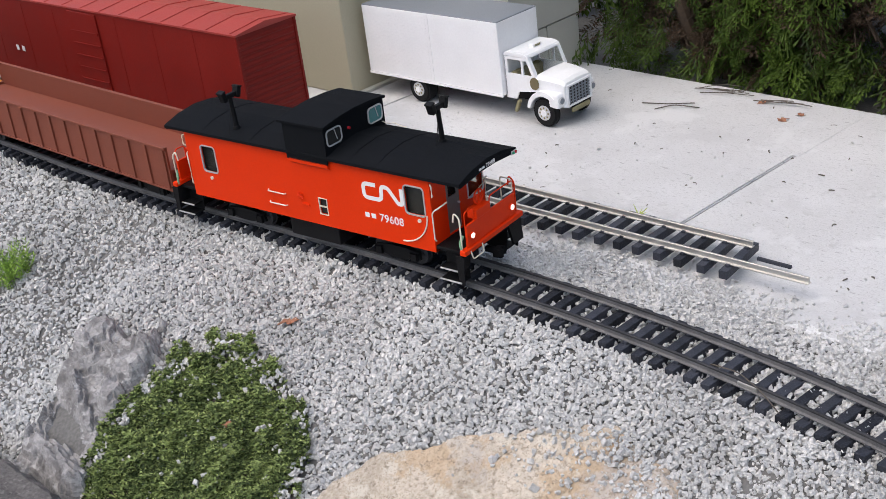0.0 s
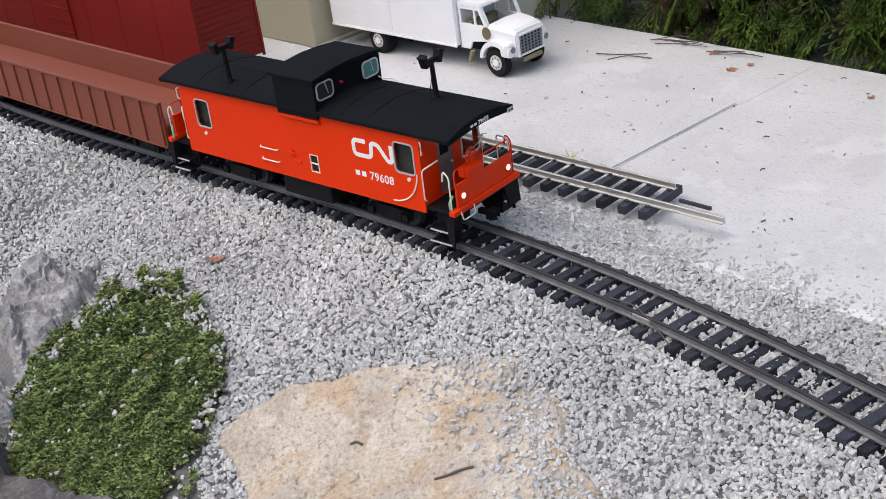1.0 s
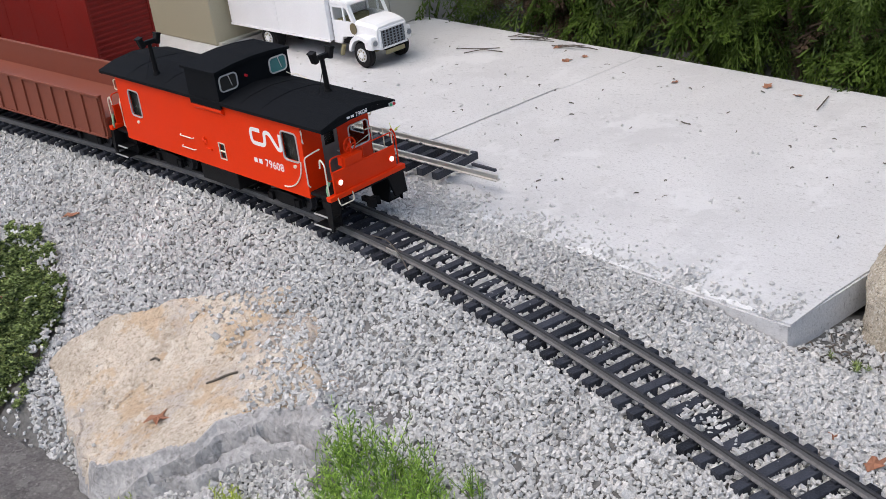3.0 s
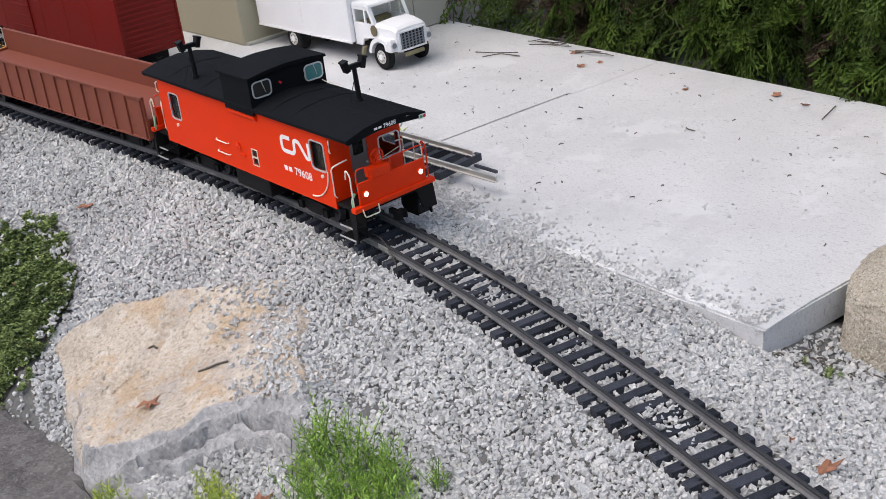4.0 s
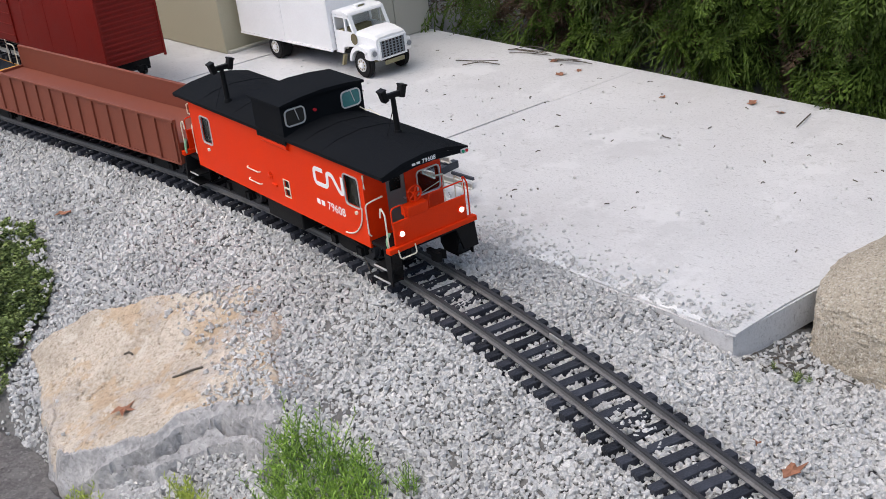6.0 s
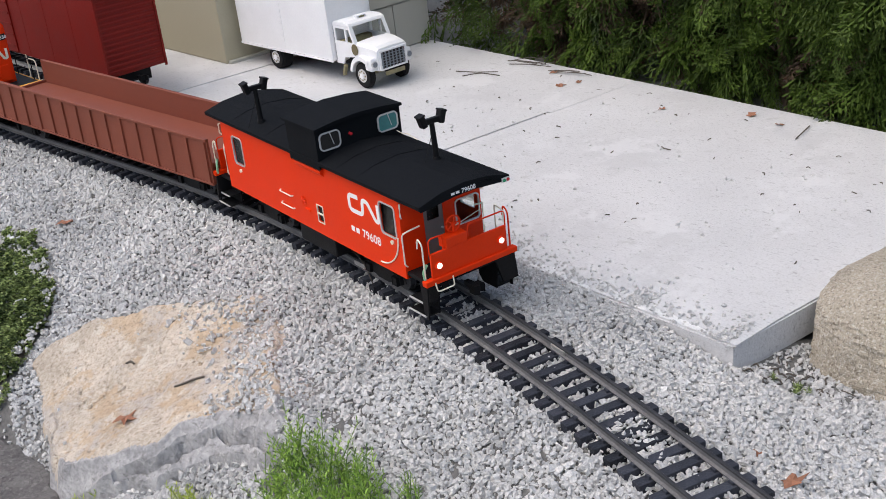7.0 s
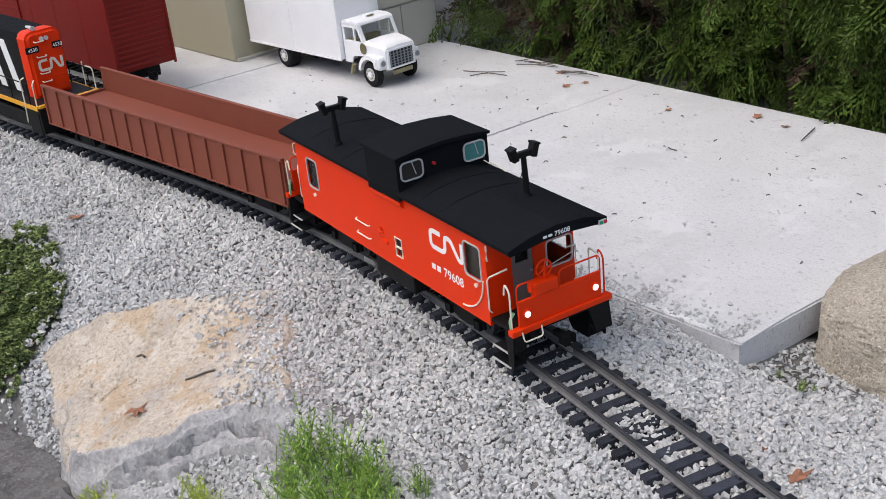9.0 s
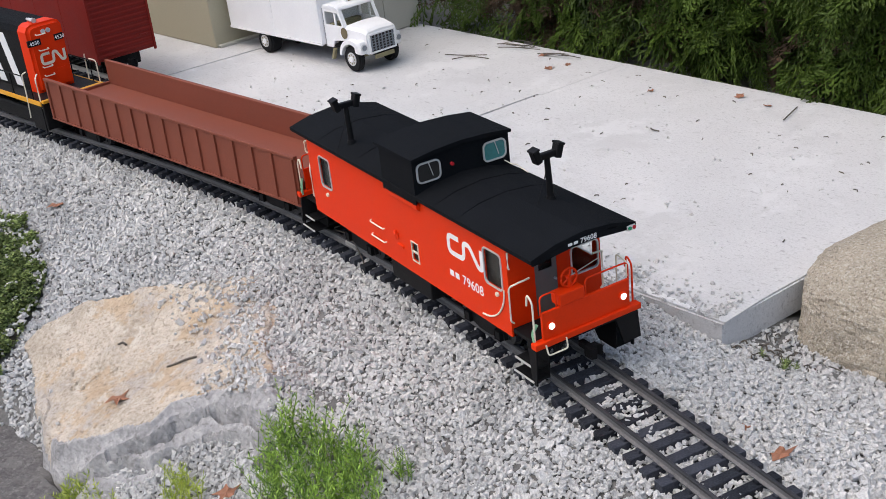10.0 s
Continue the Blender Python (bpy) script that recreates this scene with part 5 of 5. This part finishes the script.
def build_gravel():
    rs = np.random.RandomState(11)
    n = 245000
    x = rs.uniform(-1.95, 0.36, n)
    y = rs.uniform(-0.72, 0.10, n)
    keep = rs.uniform(0, 1, n) < np.where(x < -1.25, 0.5, np.where((x > 0.0) & (y > 0.0) & (x < 0.07), 0.5, 1.0))
    d = off_track(x, y)
    edge = -0.031 * x
    keep &= ~((y > edge - 0.002) & (x < 0.055 * y + 0.004))
    keep &= ~((x > 0.05) & (y > 0.09))
    keep &= d > -0.42
    inr = inside(ROCK_PLAN, x, y)
    keep &= ~inr
    ing = inside(MOSS_PLAN, x, y)
    rim = inside([(-0.93 + (a + 0.93) * 0.84, -0.47 + (b + 0.47) * 0.84) for a, b in MOSS_PLAN], x, y)
    keep &= ~(ing & (rs.uniform(0, 1, n) > np.where(rim, 0.03, 0.45)))
    keep &= ~((np.abs(d) < 0.041) & (rs.uniform(0, 1, n) > np.where(x > -0.42, 0.75, 0.45)))
    below = -0.425 - 0.34 * (x + 0.785) - y
    keep &= ~((x > -0.86) & (x < -0.45) & (below > 0) & (rs.uniform(0, 1, n) > np.where(below < 0.035, 0.6, 0.10)))
    keep &= ~inside(GREY_PLAN, x, y)
    x, y, d = x[keep], y[keep], d[keep]
    r = rs.lognormal(math.log(0.0026), 0.27, len(x)).clip(0.0016, 0.0056)
    r = np.where(np.abs(d) < 0.041, np.minimum(r, 0.0036), r)
    lift = 0.010 * inside(MOSS_PLAN, x, y)
    z = lift + ground_z(x, y) + rs.uniform(-0.0025, 0.0026, len(x)) + np.where(np.abs(d) < 0.041, 0.0012, 0) + np.where((np.abs(d) < 0.027) & (x > -0.42), 0.0022 * (1 + np.sin(x * 31) * np.sin(x * 13 + 1)), 0)
    ob = stone_cloud("gravel", x, y, z, r, rs, M["gravel"])
    tagged(ob, "loose pale grey crushed stone gravel", "gravel", kind="stuff")
    # stones that lie strewn on the slabs along their edge
    m = 9000
    x = np.r_[rs.uniform(-1.35, -0.005, m), rs.uniform(-1.3, -0.03, 420)]
    y = -0.031 * x + np.r_[rs.normal(0.004, 0.020, m) + (rs.uniform(0, 1, m) < 0.25) * np.abs(rs.normal(0, 0.025, m)), rs.uniform(0.0, 0.5, 420)]
    near = rs.uniform(0, 1, len(x)) < np.r_[0.30 + 0.70 * (np.sin(x[:m] * 9 + 0.6) + 0.6 * np.sin(x[:m] * 31) > -0.1), np.ones(420)]
    near &= (y > slab_edge(x) + 0.001)
    x, y = x[near], y[near]
    r = rs.lognormal(math.log(0.0017), 0.42, len(x)).clip(0.0007, 0.0046)
    r[-400:] *= 0.65
    ob = stone_cloud("strewn_gravel", x, y, r * 0.45, r, rs, M["gravel"])
    tagged(ob, "scattered gravel crumbs on the concrete slab", "gravel", kind="stuff")
    # a few stones left on the flat rock
    x, y = rs.uniform(-0.76, -0.28, 9000), rs.uniform(-0.5, -0.22, 9000)
    cut = inside(ROCK_PLAN, x, y) & (rs.uniform(0, 1, 9000) < np.clip((y + 0.345 + 0.10 * (x + 0.55) + 0.9 * np.maximum(0, x + 0.46)) / 0.10, 0.05, 1) ** 2.2)
    x, y = x[cut], y[cut]
    r = rs.lognormal(math.log(0.0022), 0.35, len(x)).clip(0.001, 0.005)
    ob = stone_cloud("stones_on_rock", x, y, flat_top(x, y) + r * 0.5, r, rs, M["gravel"])
    tagged(ob, "gravel stones spilled on the flat rock", "gravel", kind="stuff")


# ---- plants ----
def leaf_cloud(name, pos, direction, length, width, material, parent=None, fold=0.25, wide=0.5):
    """Small pointed leaves, each a folded diamond."""
    n = len(pos)
    d = direction / np.linalg.norm(direction, axis=1, keepdims=True)
    up = np.tile((0.13, 0.21, 0.97), (n, 1)) + np.random.RandomState(n).normal(0, 0.5, (n, 3))
    s = np.cross(d, up)
    s /= np.linalg.norm(s, axis=1, keepdims=True) + 1e-9
    u = np.cross(s, d)
    L, W = length[:, None], width[:, None]
    v = np.stack([pos, pos + d * L * wide + s * W * 0.5 + u * W * fold, pos + d * L, pos + d * L * wide - s * W * 0.5 + u * W * fold], 1)
    f = np.array([(0, 1, 2), (0, 2, 3)])
    return mesh_of(name, v.reshape(-1, 3), (f[None] + 4 * np.arange(n)[:, None, None]).reshape(-1, 3), material, parent)


def build_moss():
    rs = np.random.RandomState(21)
    n = 110000
    x, y = rs.uniform(-1.15, -0.72, n), rs.uniform(-0.67, -0.27, n)
    edge = np.array([0.034 * noise.noise((a * 25, b * 25, 2.0)) + 0.016 * noise.noise((a * 80, b * 80, 5.0)) for a, b in zip(x, y)])
    keep = inside(MOSS_PLAN, x + edge, y - edge)
    x, y = x[keep], y[keep]
    patch = np.array([noise.noise((a * 45, b * 45, 7.0)) for a, b in zip(x, y)])
    deep = inside([(-0.93 + (a + 0.93) * 0.88, -0.47 + (b + 0.47) * 0.88) for a, b in MOSS_PLAN], x, y)
    keep = patch > np.where(deep, -0.62, -0.18) + 0.25 * rs.uniform(-1, 1, len(x))
    x, y, patch = x[keep], y[keep], patch[keep]
    # rosettes: every spot carries a whorl of leaves round one shoot
    k = len(x) // 5
    cx, cy = x[:k], y[:k]
    cz = ground_z(cx, cy) + 0.004 + 0.020 * np.clip(patch[:k] + 0.45, 0, 1) * rs.uniform(0.45, 1, k)
    P, D, L = [], [], []
    for a in range(8):
        t = a * 0.785 + rs.uniform(-0.4, 0.4, k)
        D.append(np.stack([np.cos(t), np.sin(t), rs.uniform(-0.1, 0.9, k)], -1))
        P.append(np.stack([cx, cy, cz], -1))
        L.append(rs.uniform(0.0034, 0.0066, k))
    # leaves lower down between the shoots
    low = np.stack([x, y, ground_z(x, y) + 0.003 + 0.010 * rs.uniform(0, 1, len(x)) * np.clip(patch + 0.5, 0, 1)], -1)
    P.append(low)
    D.append(np.stack([rs.normal(0, 1, len(x)), rs.normal(0, 1, len(x)), rs.uniform(0.1, 0.9, len(x))], -1))
    L.append(rs.uniform(0.003, 0.006, len(x)))
    L = np.concatenate(L)
    ob = leaf_cloud("moss_mat", np.concatenate(P), np.concatenate(D), L, L * rs.uniform(0.45, 0.62, len(L)), M["moss"])
    tagged(ob, "dense mat of small-leaved green creeping thyme", "ground cover", kind="stuff")
    # dark humus under the mat
    bm = bmesh.new()
    pts = [Vector((a, b)) for a, b in MOSS_PLAN]
    mid = Vector((-0.92, -0.46))
    rows = []
    for f in np.linspace(0.1, 0.93, 14):
        ring_ = []
        for p, q in zip(pts, pts[1:] + pts[:1]):
            for u in (0.0, 0.25, 0.5, 0.75):
                w = mid + (p.lerp(q, u) - mid) * f * (1 + 0.05 * noise.noise((p.x * 40 + u * 3, p.y * 40, f)))
                ring_.append(bm.verts.new((w.x, w.y, float(ground_z(w.x, w.y)) + 0.0040 * (f < 0.9))))
        rows.append(ring_)
    for a, b in zip(rows, rows[1:]):
        for i in range(len(a)):
            bm.faces.new((a[i], a[(i + 1) % len(a)], b[(i + 1) % len(a)], b[i]))
    bm.faces.new(rows[0])
    bmesh.ops.recalc_face_normals(bm, faces=bm.faces)
    tagged(part("soil_bed", bm, M["humus"]), "dark humus under the creeping thyme", "soil", kind="stuff")


def needle_plant(name, label, stems, material, seed, leaf=0.008, h0=0.025, h1=0.05):
    rs = np.random.RandomState(seed)
    t = thing(name, label, "plant")
    pos, way, ln = [], [], []
    bm = bmesh.new()
    for x, y in stems:
        z = float(ground_z(x, y)) + 0.001
        lean = np.array([rs.normal(0, 0.35), rs.normal(0, 0.35), 1.0])
        lean /= np.linalg.norm(lean)
        h = rs.uniform(h0, h1)
        p0 = np.array((x, y, z))
        cyl(bm, p0, p0 + lean * h, 0.0006, 3, 0.0003)
        for k in range(16):
            f = 0.18 + 0.82 * k / 15
            a = 2.4 * k + rs.uniform(0, 0.6)
            w = np.array([math.cos(a), math.sin(a), 0.35 + 0.7 * f])
            pos.append(p0 + lean * h * f)
            way.append(w)
            ln.append(leaf * rs.uniform(0.7, 1.2) * (1.15 - 0.45 * f))
    tagged(part("stalk", bm, material, t), kind="stuff")
    pos, way, ln = np.array(pos), np.array(way), np.array(ln)
    tagged(leaf_cloud("leaf_mass", pos, way, ln, ln * 0.22, material, t), kind="stuff")
    return t


def build_small_plants():
    rs = np.random.RandomState(31)

    def spots(cx, cy, a, b, n):
        out = []
        for _ in range(n):
            r, t = math.sqrt(rs.uniform()), rs.uniform(0, 2 * math.pi)
            out.append((cx + a * r * math.cos(t), cy + b * r * math.sin(t)))
        return out
    needle_plant("moss_phlox", "bright green needle-leaved cushion plant at the slope's foot", spots(-0.165, -0.395, 0.078, 0.045, 230), M["phlox"], 41, 0.009, 0.03, 0.062)
    needle_plant("moss_phlox", "small sprig of green needle leaves in gravel", spots(-0.090, -0.345, 0.010, 0.008, 10), M["phlox"], 42, 0.006, 0.02, 0.04)
    needle_plant("stonecrop", "yellow-green stonecrop below the flat rock", spots(-0.42, -0.520, 0.070, 0.018, 80), M["lime"], 43, 0.009, 0.022, 0.046)
    needle_plant("stonecrop", "yellow-green stonecrop below the flat rock", spots(-0.31, -0.46, 0.035, 0.02, 36), M["lime"], 44, 0.008, 0.02, 0.04)
    needle_plant("weed_tuft", "small green weed tuft beside the slope", spots(-1.436, -0.380, 0.025, 0.022, 40), M["phlox"], 45, 0.012, 0.02, 0.045)
    needle_plant("weed_tuft", "sparse green tuft in gravel near the boulder", spots(0.060, 0.008, 0.020, 0.012, 7), M["moss"], 46, 0.007, 0.005, 0.011)
    needle_plant("weed_tuft", "small green tuft at the rock's edge", spots(-0.79, -0.455, 0.012, 0.01, 14), M["lime"], 47, 0.006, 0.01, 0.02)


# ---- the cedar hedge behind the slabs ----
def cedar_spray(rs):
    """Leaf rows of one flat fan: starts, ways, lengths, widths in its own plane (x along the stem)."""
    out = []
    n = 9
    for k in range(n):
        f = k / (n - 1)
        base = np.array((0.08 + 0.80 * f, 0.04 * math.sin(3 * f), -0.16 * f * f))
        for s in (-1, 1):
            a = s * math.radians(rs.uniform(34, 52))
            ln = 0.40 * (1 - 0.75 * f) * rs.uniform(0.7, 1.2) + 0.07
            w = np.array((math.cos(a), math.sin(a), rs.uniform(-0.3, 0.0)))
            out.append((base, w, ln * 0.42, 0.028))
            out.append((base + w * ln * 0.36, w, ln * 0.40, 0.036))
            out.append((base + w * ln * 0.70, w, ln * 0.34, 0.038))
            for q, g in ((-1, 0.22), (1, 0.34), (-1, 0.50), (1, 0.62)):
                b = a + q * math.radians(rs.uniform(32, 46))
                tw = np.array((math.cos(b), math.sin(b), -0.10))
                out.append((base + w * ln * g, tw, ln * rs.uniform(0.18, 0.26) + 0.025, 0.042))
        out.append((base, np.array((1, 0, -0.15)), 0.14, 0.030))
    return [np.array(q) for q in zip(*out)]


def sprays(rs, kinds, count, place):
    """Many fans set by place(), which gives a start, a size and a way (yaw, pitch, roll)."""
    P, D, L, W = [], [], [], []
    for k in range(count):
        kp, kd, kl, kw = kinds[rs.randint(len(kinds))]
        o, size, yaw, pitch, roll = place(k)
        R = np.array(Matrix.Rotation(yaw, 3, "Z") @ Matrix.Rotation(-pitch, 3, "Y") @ Matrix.Rotation(roll, 3, "X"))
        P.append(o + size * kp @ R.T)
        D.append(kd @ R.T)
        L.append(kl * size)
        W.append(kw * size)
    return np.concatenate(P), np.concatenate(D), np.concatenate(L), np.concatenate(W)


def build_hedge():
    rs = np.random.RandomState(51)
    kinds = [cedar_spray(rs) for _ in range(7)]
    shrubs = [(-1.03, 0.96, 170, 240), (-0.76, 0.94, 270, 210), (-0.42, 0.90, 620, 60), (-0.06, 0.88, 640, 50), (0.30, 0.92, 560, 50)]
    for i, (cx, cy, green, dead) in enumerate(shrubs):
        t = thing("cedar_shrub", "dense green cedar shrub overhanging the slab's back edge", "shrub", "cedar hedge")
        bm = bmesh.new()
        for k in range(8):
            a = rs.uniform(0, 6.28)
            fat = rs.uniform(0.005, 0.011) + (0.004 if i < 2 else 0.0)
            b0 = (cx + 0.05 * math.cos(a), cy - 0.12 + 0.05 * math.sin(a), -0.06)
            b1 = (cx + 0.22 * math.cos(a), cy - 0.08 + 0.16 * math.sin(a), rs.uniform(0.35, 0.65))
            mid = tuple((p + q) / 2 + rs.normal(0, 0.02) for p, q in zip(b0, b1))
            tube(bm, rounded([b0, mid, b1], 0.1), fat, 7)
        for k in range(34):
            a = rs.uniform(3.3, 6.1)
            z = rs.uniform(0.01, 0.30)
            b0 = (cx + rs.uniform(-0.16, 0.16), cy - rs.uniform(0.02, 0.12), z + rs.uniform(0.0, 0.15))
            b1 = (b0[0] + 0.15 * math.cos(a), cy - rs.uniform(0.14, 0.22), z)
            tube(bm, [b0, tuple((p + q) / 2 + rs.normal(0, 0.008) for p, q in zip(b0, b1)), b1], rs.uniform(0.0010, 0.0026), 5)
        part("trunk", bm, M["bark"], t, "bare brown stems")

        def green_place(k):
            z = 0.02 + 0.95 * rs.uniform(0, 1) ** 1.3
            x0 = cx + rs.uniform(-0.23, 0.23)
            front = 0.700 + 0.050 * noise.noise((x0 * 9, z * 10, 3.0)) + 0.03 * noise.noise((x0 * 3, z * 3, i)) - 0.02 * min(1, z / 0.15)
            o = np.array((x0, front + rs.uniform(0, 1) ** 1.5 * 0.22, z))
            return o, rs.uniform(0.07, 0.135), -math.pi / 2 + rs.normal(0, 0.75), rs.normal(-0.95, 0.40), rs.normal(0, 0.55)

        def dead_place(k):
            o = np.array((cx + rs.uniform(-0.22, 0.22), 0.735 + rs.uniform(0, 0.2), rs.uniform(0.0, 0.30 if i < 2 else 0.14)))
            return o, rs.uniform(0.06, 0.11), rs.uniform(-math.pi, 0), rs.normal(-0.3, 0.5), rs.normal(0, 0.8)
        # crown leaves carry the hedge's inner shade in their dark clumps
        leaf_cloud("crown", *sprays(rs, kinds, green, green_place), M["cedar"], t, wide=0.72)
        leaf_cloud("dead_sprays", *sprays(rs, kinds, dead, dead_place), M["cedar_dead"], t)
    # a tight hedge row behind closes the view

    def row_place(k):
        o = np.array((rs.uniform(-1.6, 1.2), rs.uniform(1.02, 1.3), rs.uniform(-0.05, 0.9)))
        return o, rs.uniform(0.14, 0.22), -math.pi / 2 + rs.normal(0, 0.8), rs.normal(-0.3, 0.5), rs.normal(0, 0.8)
    P, D, L, W = sprays(rs, kinds, 620, row_place)
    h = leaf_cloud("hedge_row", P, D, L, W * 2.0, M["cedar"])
    tagged(h, "cedar hedge growing behind the front shrubs, leaves darkened as inner shade", "hedge", kind="stuff")


# ---- dry leaves, twigs ----
def dry_leaf(x, y, z, size, seed, turn=0):
    rnd = random.Random(seed)
    bm = bmesh.new()
    c = bm.verts.new((0, 0, size * 0.12))
    rim = []
    n = 15
    for k in range(n):
        a = 2 * math.pi * k / n
        r = size * (0.55 if k % 3 else 1.0) * rnd.uniform(0.75, 1.1)
        rim.append(bm.verts.new((r * math.cos(a), r * math.sin(a) * 0.8, size * rnd.uniform(-0.05, 0.28))))
    for k in range(n):
        bm.faces.new((c, rim[k], rim[(k + 1) % n]))
    r = bmesh.ops.extrude_face_region(bm, geom=list(bm.faces))
    for v in r["geom"]:
        if isinstance(v, bmesh.types.BMVert):
            v.co.z += size * 0.03
    bmesh.ops.recalc_face_normals(bm, faces=bm.faces)
    ob = part("dry_leaf", bm, M["deadleaf"])
    ob.matrix_world = pose(x, y, z, rnd.uniform(-10, 10), rnd.uniform(-10, 10), turn)
    return tagged(ob, "curled orange-brown dry leaf lying on the ground", "leaf", "dry leaves")


def twig(pts, r, label="thin grey-brown twig lying on the slab"):
    ob = part("twig", tube(bmesh.new(), rounded(pts, 0.01), r, 5), M["twig"])
    return tagged(ob, label, "twig", "twigs")


def build_litter():
    rnd = random.Random(8)
    gz = lambda x, y: float(ground_z(x, y))
    dry_leaf(-0.950, -0.271, gz(-0.95, -0.271) + 0.004, 0.017, 1, 20)
    dry_leaf(0.180, -0.161, gz(0.18, -0.161) + 0.004, 0.014, 2, 60)
    dry_leaf(0.135, -0.145, gz(0.135, -0.145) + 0.003, 0.007, 3, 10)
    dry_leaf(-0.500, -0.425, flat_top(-0.500, -0.425) + 0.001, 0.017, 4, 30)
    dry_leaf(-0.915, -0.405, gz(-0.915, -0.405) + 0.012, 0.010, 5, 80)
    dry_leaf(-0.25, -0.440, gz(-0.25, -0.44) + 0.02, 0.016, 6, 80)
    for k, (x, y) in enumerate(((-0.752, 0.575), (-0.765, 0.545), (-0.535, 0.533), (-0.40, 0.575), (-0.34, 0.56), (-0.83, 0.60))):
        dry_leaf(x, y, 0.001, 0.009 + 0.003 * (k % 2), 10 + k, 50 * k)
    fz = lambda x, y, h=0.002: (x, y, flat_top(x, y) + h)
    twig([fz(-0.482, -0.369), fz(-0.472, -0.363, 0.003), fz(-0.464, -0.353, 0.003), fz(-0.454, -0.345)], 0.0014, "short dark stick lying on the flat rock")
    twig([fz(-0.602, -0.371), fz(-0.597, -0.366, 0.003), fz(-0.590, -0.366)], 0.0014, "short dark stick lying on the flat rock")
    twig([(-1.00, 0.515, 0.002), (-0.96, 0.525, 0.003), (-0.92, 0.545, 0.004)], 0.0010)
    twig([(-0.965, 0.500, 0.002), (-0.945, 0.525, 0.004), (-0.905, 0.535, 0.002)], 0.0010)
    for k in range(11):
        x, y, t = -0.90 + rnd.uniform(-0.07, 0.07), 0.605 + rnd.uniform(-0.015, 0.015), rnd.uniform(-0.5, 0.9)
        l = rnd.uniform(0.015, 0.045)
        twig([(x, y, 0.002), (x + l * math.cos(t), y + l * math.sin(t) * 0.6, rnd.uniform(0.004, 0.012)), (x + 2 * l * math.cos(t + 0.3), y + 2 * l * math.sin(t + 0.3) * 0.5, 0.004)], rnd.uniform(0.0005, 0.0010), "dry cedar twig lying at the slab's back edge")
    for k in range(26):
        x, y, a, l = rnd.uniform(0.012, 0.10), rnd.uniform(0.0, 0.062), rnd.uniform(0, 6.28), rnd.uniform(0.006, 0.016)
        z = gz(x, y) + 0.003
        twig([(x, y, z), (x + l * 0.5 * math.cos(a), y + l * 0.5 * math.sin(a), z + 0.003), (x + l * math.cos(a + 0.4), y + l * math.sin(a + 0.4), z)], rnd.uniform(0.0005, 0.0010), "dark dry plant stalk in the gravel beside the boulder")
    twig([(-0.424, 0.400, 0.002), (-0.415, 0.394, 0.003), (-0.405, 0.396, 0.002)], 0.0010)
    twig([(-0.30, 0.575, 0.002), (-0.29, 0.545, 0.004), (-0.285, 0.520, 0.002)], 0.0010)
    for k in range(60):
        x, y = rnd.uniform(-1.15, -0.05), rnd.uniform(0.12, 0.6)
        a, l = rnd.uniform(0, 6.28), rnd.uniform(0.002, 0.009)
        twig([(x, y, 0.001), (x + l * 0.5 * math.cos(a), y + l * 0.5 * math.sin(a), 0.0022), (x + l * math.cos(a + 0.4), y + l * math.sin(a + 0.4), 0.001)], rnd.uniform(0.0004, 0.0009), "tiny dark plant crumb on the slab")
    pts = [(-0.455, -0.137, 0.037), (-0.42, -0.143, 0.043), (-0.39, -0.152, 0.036), (-0.36, -0.166, 0.026)]
    twig(pts, 0.0007, "dry pale stalk caught across the rail")


# ---- motion of the train ----
def motions():
    u = ((0.0, -0.998), (1.0, -0.882), (2.5, -0.757), (4.5, -0.625), (5.5, -0.5635), (7.5, -0.4217), (8.5, -0.3475), (9.0, -0.3125), (10.0, -0.2407))
    sway = ((0.0, 1.7), (1.0, 1.1), (2.5, -0.2), (4.5, -0.9), (10.0, -0.9))
    times = np.arange(0, 10.01, 0.25)
    s = np.interp(times, [a for a, _ in u], [arc_of(b) for _, b in u])
    for _ in range(3):
        s[1:-1] = (s[:-2] + 2 * s[1:-1] + s[2:]) / 4
    for ob, sets, back, half in TRAIN:
        turn = [np.interp(t, [q for q, _ in sway], [w for _, w in sway]) if back == 0 else 0.0 for t in times]
        walk(ob, [(float(t), car_pose(a - back, half) @ pose(0, 0, 0, 0, 0, float(k))) for t, a, k in zip(times, s, turn)])
        for w in sets:
            home = w.location.copy()
            walk(w, [(float(t), Matrix.Translation(home) @ Matrix.Rotation((a - s[0]) / WHEEL_R, 4, "Y")) for t, a in zip(times, s)])


build_ground()
build_slabs()
build_edge_strip()
build_joint_fill()
build_sheds()
build_tracks()
caboose, caboose_sets = build_caboose()
gondola, gondola_sets = build_gondola()
loco, loco_sets = build_locomotive()
TRAIN = ((caboose, caboose_sets, 0.0, 0.125), (gondola, gondola_sets, 0.540, 0.225), (loco, loco_sets, 1.140, 0.18))
build_boxcar()
build_truck()
build_rocks()
build_hedge()
build_moss()
build_small_plants()
build_litter()
build_gravel()
motions()
